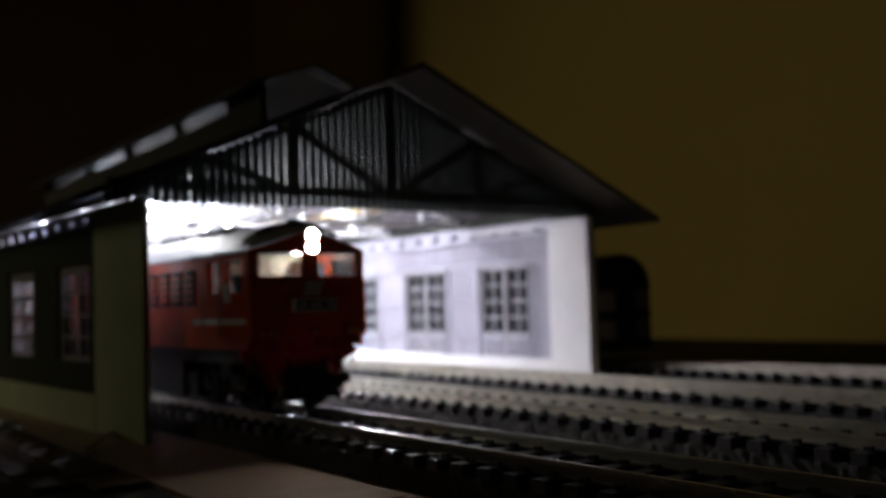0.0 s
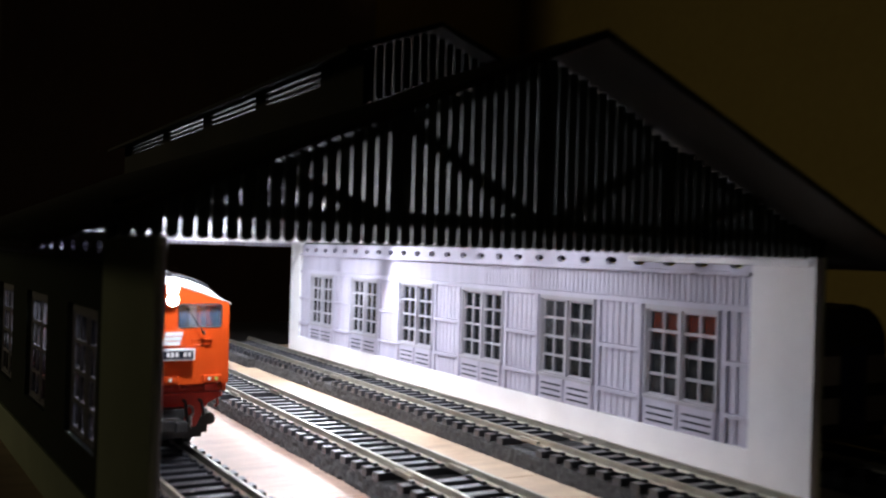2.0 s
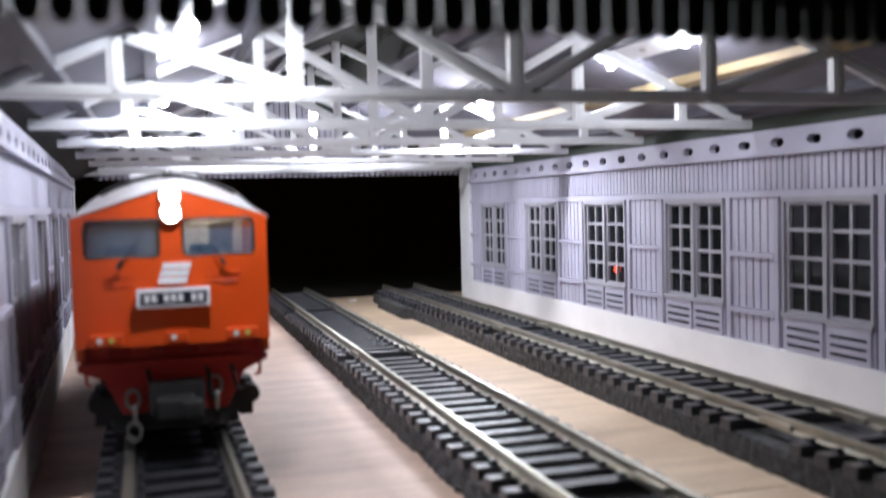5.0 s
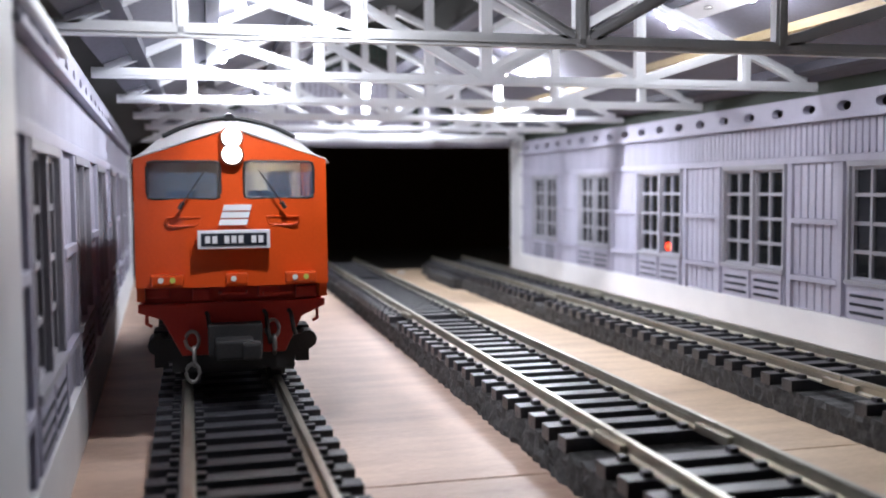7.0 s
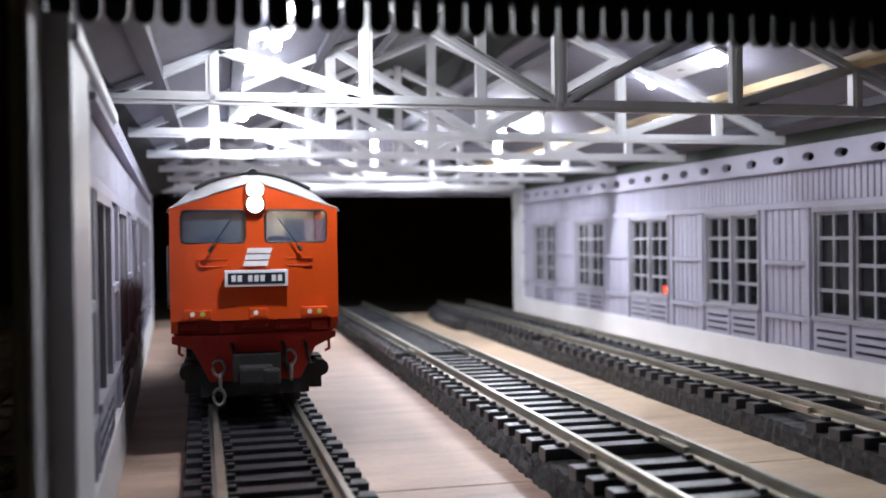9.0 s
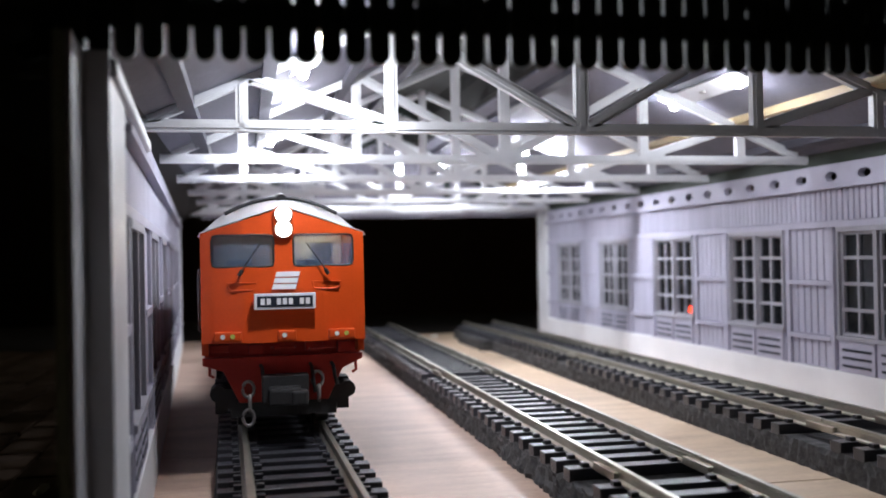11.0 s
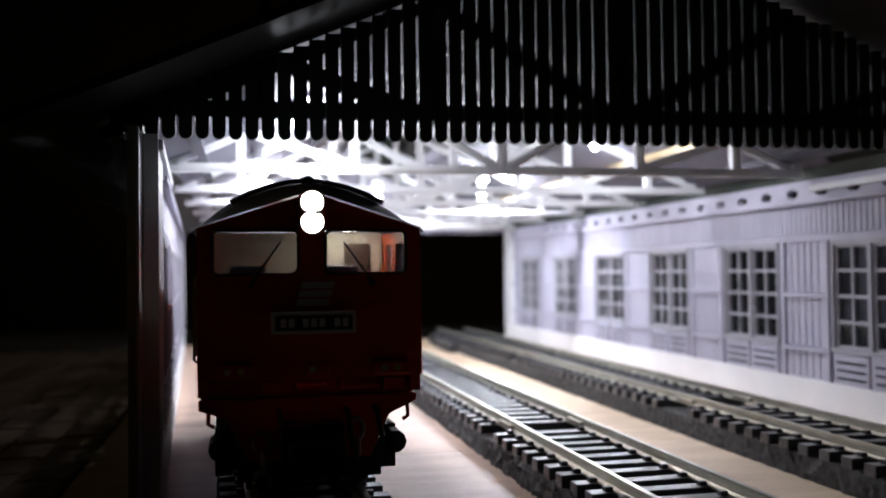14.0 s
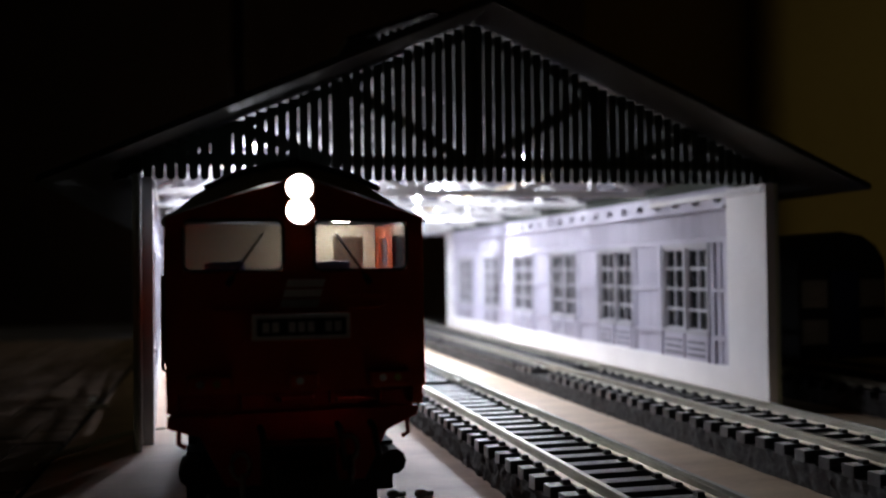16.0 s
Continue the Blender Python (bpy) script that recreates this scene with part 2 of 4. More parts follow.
def piece(name, me, parent, m=None):
    """One more object on a shared mesh."""
    ob = new(name, me)
    ob.parent = parent
    if m is not None:
        ob.matrix_basis = m
    return ob


def thing(name, label, category, group="", kind="", at=(0, 0, 0)):
    ob = tagged(new(name), label, category, group, kind)
    ob.empty_display_size = 0.01
    ob.location = Vector(at) * MM
    return ob


def shift(x=0, y=0, z=0, turn=0):
    return pose(x * MM, y * MM, z * MM, 0, 0, turn)


def roof_z(x):
    return RIDGE - SLOPE * abs(x - CX)


# ---- the room and the table ----
bm = bmesh.new()
box(bm, -1500, 1800, -1500, 1700, -760, -720)
tagged(part("floor", bm, DARKWOOD), "dark floor of the unlit room", "floor", kind="structure")
bm = bmesh.new()
box(bm, -1500, 1800, -1500, 1700, 1700, 1740)
tagged(part("ceiling", bm, ROOMWALL), "dim ochre ceiling of the room", "ceiling", kind="structure")
for nm, lab, b in (("wall_north", "ochre painted room wall in near darkness", (-1500, 1800, 1700, 1740, -760, 1740)),
                   ("wall_east", "ochre painted room wall beside the layout", (1180, 1220, -1500, 1700, -760, 1740)),
                   ("wall_south", "ochre painted room wall behind the camera", (-1500, 1800, -1540, -1500, -760, 1740)),
                   ("wall_west", "ochre painted room wall in darkness", (-1540, -1500, -1500, 1700, -760, 1740))):
    bm = bmesh.new()
    box(bm, *b)
    tagged(part(nm, bm, ROOMWALL), lab, "wall", kind="structure")


def wardrobe():
    w = thing("wardrobe", "tall dark-stained wooden wardrobe against the room wall", "wardrobe", at=(120, 1340, -720))
    bm = bmesh.new()
    box(bm, -700, 514, 0, 340, 0, 2100)
    part("carcass", bm, DARKWOOD, w, bevel=4)
    for x in (-690, -80):
        bm = bmesh.new()
        box(bm, x, x + 590, -18, -1, 60, 2060)
        part("door", bm, DARKWOOD, w, bevel=3)


wardrobe()


def table():
    t = thing("layout_table", "black-edged low table that carries the model railway", "table", at=(150, 60, -720))
    bm = bmesh.new()
    box(bm, -760, 420, -560, 640, 690, 716.5)
    part("tabletop", bm, TABLE, t, bevel=2)
    for x in (-720, 360):
        for y in (-520, 580):
            bm = bmesh.new()
            box(bm, x, x + 40, y, y + 40, 0, 690)
            part("leg", bm, TABLE, t, bevel=2)


table()

# Added dark box: stands in for the darkness below the ochre wall.
def low_cabinet():
    c = thing("low_cabinet", "added low dark box over the foot of the room wall", "cabinet", at=(1010, 500, -720))
    bm = bmesh.new()
    box(bm, 0, 165, -700, 1150, 0, 655)
    part("carcass", bm, DARKWOOD, c, bevel=4)
    for y in (-690, -80, 530):
        bm = bmesh.new()
        box(bm, -16, -1, y, y + 590, 40, 640)
        part("door", bm, DARKWOOD, c, bevel=3)


low_cabinet()

# Plywood boards of the layout, butted with hairline joints.
ground = tagged(new("ground"), "pinkish plywood baseboard in butted sheets", "baseboard", kind="structure")
for x0, x1, cuts in ((-46, 2, (-330, -120, 120, 460)), (2.3, 61.5, (-330, -150, 60, 300, 460)), (61.8, 121, (-330, -100, 62, 330, 460)), (121.3, 300, (-330, 60, 460))):
    for a, b in zip(cuts, cuts[1:]):
        bm = bmesh.new()
        box(bm, x0, x1, a + 0.2, b - 0.2, -3.4, 0)
        part("plywood_board", bm, PLYTAN if x0 > 60 else PLY, ground, bevel=0.25)

# Dark brown pavers beyond the hall's side wall.
pavement = tagged(new("pavement"), "dark brown model pavers beside the hall", "pavement", kind="structure")
bm = bmesh.new()
box(bm, -300, -46.4, -330, 460, -3.4, -0.8)
part("bedding", bm, TABLE, pavement)
shapes = []
for k in range(4):
    bm = bmesh.new()
    box(bm, -5.2, 5.2, -9.2, 9.2, -0.8, 0.35 + 0.12 * k)
    shapes.append(mesh_of("paver", bm, PAVER, bevel=0.35))
rnd = random.Random(4)
for i in range(12):
    for j in range(25):
        x, y = -52.5 - 11.2 * i, -60 + 19.6 * j + (9.8 if i % 2 else 0)
        piece("paver", rnd.choice(shapes), pavement, shift(x + rnd.uniform(-0.3, 0.3), y, 0, rnd.uniform(-1.2, 1.2)))


# ---- tracks ----
def track(x, y0, y1, label, gaps=(), turn=0.0, rough=1.0, seed=1, wide=()):
    t = thing("track", label, "railway track", "tracks", at=(x, 0, 0))
    t.rotation_euler.z = radians(turn)
    rnd = random.Random(seed)
    bm = bmesh.new()
    n = int((y1 - y0) / 1.5)
    rows = []
    for i in range(n + 1):
        y = y0 + (y1 - y0) * i / n
        ex = 0.0
        for a, b, w in wide:
            if a <= y <= b:
                ex = w
        jag = (lambda k: rough * rnd.uniform(-k, k))
        left, right = -14.2 - ex, 14.2
        side = [(-0.35, 0.0), (-0.3, 1.2), (-0.1, 2.5), (0.05, 3.8), (0.3, 4.9)]
        prof = [(left + u + jag(0.42), max(w + jag(0.35), 0) if w else 0) for u, w in side]
        prof += [(right - u + jag(0.42), max(w + jag(0.35), 0) if w else 0) for u, w in side[::-1]]
        rows.append([bm.verts.new((u * MM, (y + jag(0.35)) * MM, w * MM)) for u, w in prof])
    for a, b in zip(rows, rows[1:]):
        for k in range(10):
            bm.faces.new((a[k], a[(k + 1) % 10], b[(k + 1) % 10], b[k]))
    bm.faces.new(rows[0])
    bm.faces.new(rows[-1][::-1])
    part("roadbed", bm, FOAM, t, "black foam roadbed with torn edges")
    bm = bmesh.new()
    box(bm, -14.0, 14.0, -1.75, 1.75, 4.7, 7.1)
    for s in (-1, 1):
        for k in (-1, 1):
            c = s * 8.65 + k * 1.9
            box(bm, c - 0.7, c + 0.7, -0.8, 0.8, 6.9, 7.9)
    sleeper = mesh_of("sleeper", bm, SLEEP, bevel=0.14)
    y = y0 + 3
    while y < y1 - 2:
        if not any(a < y < b for a, b in gaps):
            piece("sleeper", sleeper, t, shift(rnd.uniform(-0.2, 0.2), y, rnd.uniform(-0.05, 0.05), rnd.uniform(-0.5, 0.5)))
        y += 7.5
    for s in (-1, 1):
        c = s * 8.65
        cuts = [y0] + [0.5 * (a + b) for a, b in gaps] + [y1]
        for a, b in zip(cuts, cuts[1:]):
            bm = bmesh.new()
            prism(bm, [(c - 1.1, 7.0), (c + 1.1, 7.0), (c + 1.1, 7.35), (c + 0.3, 7.6), (c + 0.3, 8.7), (c + 0.5, 8.9), (c + 0.5, 9.5), (c - 0.5, 9.5), (c - 0.5, 8.9), (c - 0.3, 8.7), (c - 0.3, 7.6), (c - 1.1, 7.35)], a + 0.2, b - 0.2)
            part("rail", bm, RAIL, t)
        for g in cuts[1:-1]:
            bm = bmesh.new()
            box(bm, c - 1.3, c + 1.3, g - 5, g + 5, 7.36, 8.5)
            part("rail_joiner", bm, RAIL, t, bevel=0.15)
    return t


track(0.35, -330, 440, "straight black-sleepered model track under the locomotive", gaps=((150, 158),), turn=1.1, rough=0.7, seed=2)
track(61.5, -330, 432, "straight model track with nickel rails and a missing sleeper", gaps=((44, 52), (195, 203), (330, 338)), rough=1.2, seed=3)
track(121.0, -330, 425, "model track on black foam beside the windowed wall", gaps=((70, 80), (232, 240)), rough=0.8, seed=5, wide=((340, 395, 4),))
track(193, -330, 440, "outer model track in darkness behind the hall wall", seed=7)
bm = bmesh.new()
box(bm, 238, 252, -320, 440, 0, 6)
tagged(part("edging_strip", bm, GREYSTRIP, bevel=0.8), "pale rough strip along the edge of the layout", "edging strip")


# ---- the hall's two long side walls ----
WIN = [36.3 + 62.0 * i for i in range(6)]     # near edge of every window
WW, SILL, HEADZ = 34.2, 21.2, 52.0
LONG = 416.0


def hole_plate(bm, y0, y1, z0, z1, x0, x1, cy, cz, ry, rz, n=16):
    """A plate with an oval hole through it."""
    def corner(a):
        c, s = math.cos(a), math.sin(a)
        k = min((y1 - y0) / 2 / max(abs(c), 1e-6), (z1 - z0) / 2 / max(abs(s), 1e-6))
        return (y0 + y1) / 2 + k * c, (z0 + z1) / 2 + k * s
    ang = sorted([2 * math.pi * i / n for i in range(n)] + [math.atan2(sz * (z1 - z0), sy * (y1 - y0)) % (2 * math.pi) for sy in (-1, 1) for sz in (-1, 1)])
    out, inn = [], []
    for x in (x0, x1):
        out.append([bm.verts.new((x * MM, corner(a)[0] * MM, corner(a)[1] * MM)) for a in ang])
        inn.append([bm.verts.new((x * MM, (cy + ry * math.cos(a)) * MM, (cz + rz * math.sin(a)) * MM)) for a in ang])
    m = len(ang)
    for i in range(m):
        j = (i + 1) % m
        bm.faces.new((out[0][i], out[0][j], inn[0][j], inn[0][i]))
        bm.faces.new((out[1][j], out[1][i], inn[1][i], inn[1][j]))
        bm.faces.new((inn[0][i], inn[0][j], inn[1][j], inn[1][i]))
        bm.faces.new((out[0][j], out[0][i], out[1][i], out[1][j]))


def side_wall(name, face, s, label):
    """face: x of the inner face; s: +1 when the outside lies towards +x."""
    w = tagged(new(name), label, "wall", kind="structure")
    w.location = (face * MM, 0, 0)
    X = lambda a, b: (min(s * a, s * b), max(s * a, s * b))

    def add_box(nm, a, b, y0, y1, z0, z1, mat, lab="", bevel=0.12):
        bm = bmesh.new()
        box(bm, *X(a, b), y0, y1, z0, z1)
        return part(nm, bm, mat, w, lab, bevel)

    # white end pillars and base, inner layer; the outer layer is a separate skin
    add_box("pillar", 0, 2.7, 0.0, 23.2, 0, 69.5, WHITE, "white end pillar")
    add_box("pillar", 0, 2.6, LONG - 17, LONG, 0, 72, WHITE, "white end pillar")
    add_box("base_band", 0, 2.6, 23.2, LONG - 17, 0, 11.6, WHITE, "white base band")
    # recessed panel behind the boards, pierced by the windows
    edges = [23.2] + [e for y in WIN for e in (y, y + WW)] + [LONG - 17]
    for a, b in zip(edges[::2], edges[1::2]):
        add_box("wall_panel", 1.6, 2.6, a, b, 11.6, 53.0, LILAC, bevel=0)
    for y in WIN:
        add_box("apron_panel", 0.9, 2.6, y, y + WW, 11.6, SILL, LILAC, bevel=0)
    add_box("frieze_panel", 1.6, 2.6, 23.2, LONG - 17, 53.0, 64.0, LILAC, bevel=0)
    # band with oval vent holes
    bm = bmesh.new()
    ys = [22.1 + 15.0 * i for i in range(26)]
    for i in range(25):
        hole_plate(bm, max(ys[i], 23.2), min(ys[i + 1], LONG - 17), 64.0, 70.5, *X(0.6, 2.6), ys[i] + 7.5, 66.9, 2.9, 1.35)
    part("vent_band", bm, LILAC, w, "lilac band with a row of oval vent holes")
    add_box("ledge", -0.9, 0.9, 23.2, LONG - 17, 63.4, 64.6, LILAC)
    add_box("rail_board", 0.2, 1.6, 23.2, LONG - 17, 52.4, 54.2, LILAC)
    # boards of the frieze
    boards = []
    for hh in (8.6,):
        bm = bmesh.new()
        box(bm, *X(0.9, 1.6), -0.95, 0.95, 0, hh)
        boards.append(mesh_of("frieze_board", bm, LILACB))
    n = int((LONG - 17 - 23.2) / 2.6)
    for i in range(n):
        piece("frieze_board", boards[0], w, shift(0, 24.6 + 2.6 * i, 54.5))
    # panels of vertical boards between the windows
    upper = bmesh.new()
    box(upper, *X(1.05, 1.6), -1.36, 1.36, 0, 15.0)
    upper = mesh_of("wall_board", upper, LILACB)
    mid = bmesh.new()
    box(mid, *X(1.05, 1.6), -1.36, 1.36, 0, 14.4)
    mid = mesh_of("wall_board", mid, LILACB)
    low = bmesh.new()
    box(low, *X(1.05, 1.6), -1.36, 1.36, 0, 7.4)
    low = mesh_of("wall_board", low, LILACB)
    for a, b in zip(edges[::2], edges[1::2]):
        a2, b2 = a + (0.3 if a < 25 else 3.6), b - (3.6 if b < LONG - 20 else 0.3)
        k = max(int((b2 - a2) / 3.1), 1)
        step = (b2 - a2) / k
        for i in range(k):
            y = a2 + step * (i + 0.5)
            piece("wall_board", upper, w, shift(0, y, 37.2))
            piece("wall_board", mid, w, shift(0, y, 21.4))
            piece("wall_board", low, w, shift(0, y, 11.9))
        for z in (35.6, 19.6):
            add_box("batten", 0.1, 1.6, a2 - 0.2, b2 + 0.2, z, z + 1.5, LILAC)
        for y in (a + 2.6, b - 2.6):
            if 26 < y < LONG - 21:
                add_box("stile", 0.3, 1.6, y - 1.0, y + 1.0, 11.6, 52.4, LILAC)
    # windows: two leaves of two by four panes over louvred aprons
    leaf_pane = bmesh.new()
    box(leaf_pane, *X(1.9, 2.2), -2.95, 2.95, -3.35, 3.35)
    leaf_pane = mesh_of("pane", leaf_pane, GLASS)
    for y in WIN:
        bm = bmesh.new()
        lw = 15.4
        leaves = (y + 0.9, y + WW - 0.9 - lw)
        box(bm, *X(0.2, 2.8), y, y + WW, HEADZ - 1.0, HEADZ + 0.4)
        box(bm, *X(-0.2, 2.8), y, y + WW, SILL - 0.6, SILL + 0.6)
        for a, b in ((y, y + 0.9), (leaves[0] + lw, leaves[1]), (y + WW - 0.9, y + WW)):
            box(bm, *X(0.3, 2.8), a, b, SILL + 0.6, HEADZ - 1.0)
        for l in leaves:
            z0, z1 = SILL + 0.6, HEADZ - 1.0
            for a, b in ((l, l + 1.1), (l + lw - 1.1, l + lw), (l + lw / 2 - 0.45, l + lw / 2 + 0.45)):
                box(bm, *X(1.2, 2.5), a, b, z0, z1)
            for i in range(5):
                z = z0 + (z1 - z0) * i / 4
                h = 0.9 if i in (0, 4) else 0.5
                box(bm, *X(1.3, 2.45), l + 1.1, l + lw - 1.1, max(z - h, z0), min(z + h, z1))
        win = part("window", bm, FRAMES, w, "tall twin casement with small panes")
        for l in leaves:
            for i in range(4):
                for c in (l + 4.4, l + lw - 4.4):
                    piece("pane", leaf_pane, win, shift(0, c, SILL + 0.6 + (HEADZ - SILL - 1.6) * (i + 0.5) / 4))
        for l in leaves:
            bm = bmesh.new()
            box(bm, *X(0.25, 0.9), l, l + lw, 11.7, SILL - 0.7)
            lou = part("louvre_panel", bm, LILAC, w)
            # flat dark strips draw the shade of the slots, nothing is recessed
            for z in (13.5, 15.7, 17.9):
                bm = bmesh.new()
                box(bm, *X(0.1, 0.24), l + 1.3, l + lw - 1.3, z - 0.35, z + 0.35)
                part("slot", bm, NAVY, lou, "dark strip drawing the shade in a louvre slot")
    # outer skin
    add_box("outer_pillar", 3.5, 4.7, -9.5 if s < 0 else 0.4, 31.0, 0, 69.5, OUTPALE, "pale green outer pillar")
    add_box("outer_lining", 2.8, 3.4, -9.5 if s < 0 else 0.4, 23.2, 0, 69.5, WHITE, "white lining of the outer pillar")
    add_box("outer_pillar", 3.4, 4.8, LONG - 17, LONG, 0, 69.5, OUTPALE, "pale green outer pillar")
    add_box("outer_base", 3.4, 4.9, 31.0, LONG - 17, 0, 11.6, OUTPALE, "pale green outer base band")
    for a, b in zip(edges[::2], edges[1::2]):
        add_box("outer_panel", 2.8, 4.2, a, b, 11.6, 53.0, OUTGREEN, bevel=0)
    for y in WIN:
        add_box("outer_apron", 2.8, 4.2, y, y + WW, 11.6, SILL, OUTGREEN, bevel=0)
    add_box("outer_frieze", 2.8, 4.2, 23.2, LONG - 17, 53.0, 64.0, OUTGREEN, bevel=0)
    # wall plate beam under the eaves, from the gable to the first truss
    add_box("wall_plate", -0.8, 0.5, 1.5, 79, 66.8, 68.9, TRUSS, bevel=0.5)
    # boards that close the eaves outside, stepping down with the skewed wall
    cuts = [0.6] + [23.2 + (LONG - 40.2) * i / 6 for i in range(7)]
    for a, b in zip(cuts, cuts[1:]):
        add_box("eave_board", 2.8, 4.2, a, b, 70.6, 75.2 - (0.021 * b if s < 0 else 0), OUTGREEN, bevel=0)
    return w


side_wall("wall_right", 154.5, 1, "lilac hall wall with twin casements, white base and vent holes")
left_wall = side_wall("wall_left", -23.7, -1, "lilac hall wall with pale green outside and twin casements")
left_wall.rotation_euler.z = radians(2.64)


# ---- roof ----
def roof():
    r = tagged(new("roof"), "dark pitched station roof with a louvred ridge monitor", "roof", kind="structure")
    ov, y0, y1 = 113.0, -19.0, 434.0
    gap = 20.0     # half width of the slot under the monitor
    for s in (-1, 1):
        bm = bmesh.new()
        prism(bm, [(CX + s * ov, roof_z(CX + ov)), (CX, RIDGE), (CX, RIDGE + 2.0), (CX + s * ov, roof_z(CX + ov) + 1.6)], y0, 62)
        prism(bm, [(CX + s * ov, roof_z(CX + ov)), (CX + s * gap, roof_z(CX + gap)), (CX + s * gap, roof_z(CX + gap) + 2.0), (CX + s * ov, roof_z(CX + ov) + 1.6)], 62, 396)
        prism(bm, [(CX + s * ov, roof_z(CX + ov)), (CX, RIDGE), (CX, RIDGE + 2.0), (CX + s * ov, roof_z(CX + ov) + 1.6)], 396, y1)
        part("slope", bm, ROOF, r)
        # right lining starts at y 70: bare dark card imitates shade behind the gable
        bm = bmesh.new()
        prism(bm, [(CX + s * 92, roof_z(CX + 92) - 0.9), (CX + s * gap, roof_z(CX + gap) - 0.9), (CX + s * gap, roof_z(CX + gap) - 0.1), (CX + s * 92, roof_z(CX + 92) - 0.1)], 3 if s < 0 else 70, 412)
        part("lining", bm, CEIL, r, "grey underside of the roof")
        for d in (26, 46, 68, 84):
            bm = bmesh.new()
            z = roof_z(CX + d) - 0.9
            prism(bm, [(CX + s * (d - 1.4), z + 0.4), (CX + s * (d + 1.4), z - 0.8), (CX + s * (d + 1.4), z - 2.6), (CX + s * (d - 1.4), z - 1.8)], 4, 411)
            part("purlin", bm, TAN if s > 0 and d == 68 else PURLIN, r)
    # monitor on the ridge
    wz0, wz1 = roof_z(CX + gap) + 1.0, 124.0
    for s in (-1, 1):
        x = CX + s * gap
        groups = [(62 + 6, 84), (94, 146), (156, 216), (228, 290), (300, 374), (384, 392)]
        bm = bmesh.new()
        box(bm, x - 0.8, x + 0.8, 62, 396, wz0, 117.6)
        box(bm, x - 0.8, x + 0.8, 62, 396, 123.6, wz1)
        posts = [62, 94, 146, 156, 217, 228, 290, 300, 376, 396]
        for a, b in zip(posts[::2], posts[1::2]):
            box(bm, x - 0.8, x + 0.8, a, b if a in (62, 376) else a + 0.1, 117.6, 123.6)
        for a in (146, 217, 290):
            box(bm, x - 0.8, x + 0.8, a, a + 10.5, 117.6, 123.6)
        box(bm, x - 0.8, x + 0.8, 374, 396, 117.6, 123.6)
        part("monitor_side", bm, ROOF, r)
        for a, b in ((94, 146), (156.5, 217), (227.5, 290), (300.5, 374)):
            for z in (118.6, 120.6, 122.6):
                bm = bmesh.new()
                box(bm, x - 0.7, x + 0.7, a, b, z - 0.15, z + 0.85)
                part("louvre_slat", bm, ROOF, r)
        bm = bmesh.new()
        prism(bm, [(CX + s * 29, 120.8), (CX, 131.5), (CX, 133), (CX + s * 29, 122.2)], 55, 403)
        part("monitor_roof", bm, ROOF, r)
    for y in (63, 395):
        for i in range(14):
            x = CX - 18.2 + 2.8 * i
            bm = bmesh.new()
            box(bm, x - 1.0, x + 1.0, y - 0.5, y + 0.5, roof_z(x) + 2.0, 131.4 - 0.37 * abs(x - CX))
            part("monitor_board", bm, GREEN, r)
    return r


roof()


# ---- gables of upright boards with round ends ----
def gable(name, label, y, s, paint):
    g = tagged(new(name), label, "gable", kind="structure")
    pitch = 2.92
    n = 66
    for i in range(n):
        x = CX - pitch * (n - 1) / 2 + pitch * i
        top = roof_z(x) - 0.3
        if -8 < x < 20 or 34 < x < 44 or 96 < x < 108:
            top -= 0.9
        z0 = 69.2 if s < 0 else 68.5
        h = 1.2
        outline = [(x - h, top - 0.2), (x - h, z0 + 1.1)] + [(x - h * math.cos(a), z0 + 1.1 - h * math.sin(a)) for a in (0.5, 1.05, 1.57, 2.1, 2.65)] + [(x + h, z0 + 1.1), (x + h, top - 0.2)]
        bm = bmesh.new()
        prism(bm, outline, y - 0.6, y + 0.6)
        part("board", bm, paint, g)
    bm = bmesh.new()
    box(bm, CX - 97, CX + 97, y - s * 0.7, y - s * 2.6, 72.2, 75.4) if s > 0 else box(bm, CX - 97, CX + 97, y + 0.7, y + 2.6, 73.4, 76.4)
    part("tie_beam", bm, GREEN, g)
    # dark truss behind the boards
    k = y + 1.6 if s < 0 else y - 1.6
    for a, b in (((-30, 75), (-6, 84)), ((-6, 85), (26, 74)), ((26, 96), (64, 74)), ((102, 96), (64, 74)), ((134, 85), (102, 74)), ((64, 74), (64, 114)), ((26, 74), (26, 97)), ((102, 74), (102, 97)), ((-6, 74), (-6, 84)), ((134, 74), (134, 84))):
        bm = bmesh.new()
        bar(bm, (a[0], k, a[1]), (b[0], k, b[1]), 3.0, 1.6)
        part("brace", bm, GREEN, g)
    for q in (-1, 1):
        bm = bmesh.new()
        bar(bm, (CX + q * 98, k, roof_z(CX + 98) - 3), (CX, k, RIDGE - 3), 2.4, 1.6)
        part("rafter", bm, GREEN, g)
    return g


gable("gable_front", "dark green gable of upright round-ended boards with gaps", 3.0, -1, GREEN)
gable("gable_rear", "far gable of pale upright round-ended boards", 417.8, 1, LILACB)
bm = bmesh.new()
box(bm, -44, 154, 413.5, 415.5, 70.6, 73.8)
tagged(part("rear_beam", bm, TRUSS, bevel=0.2), "white beam across the far end of the hall", "beam", kind="structure")


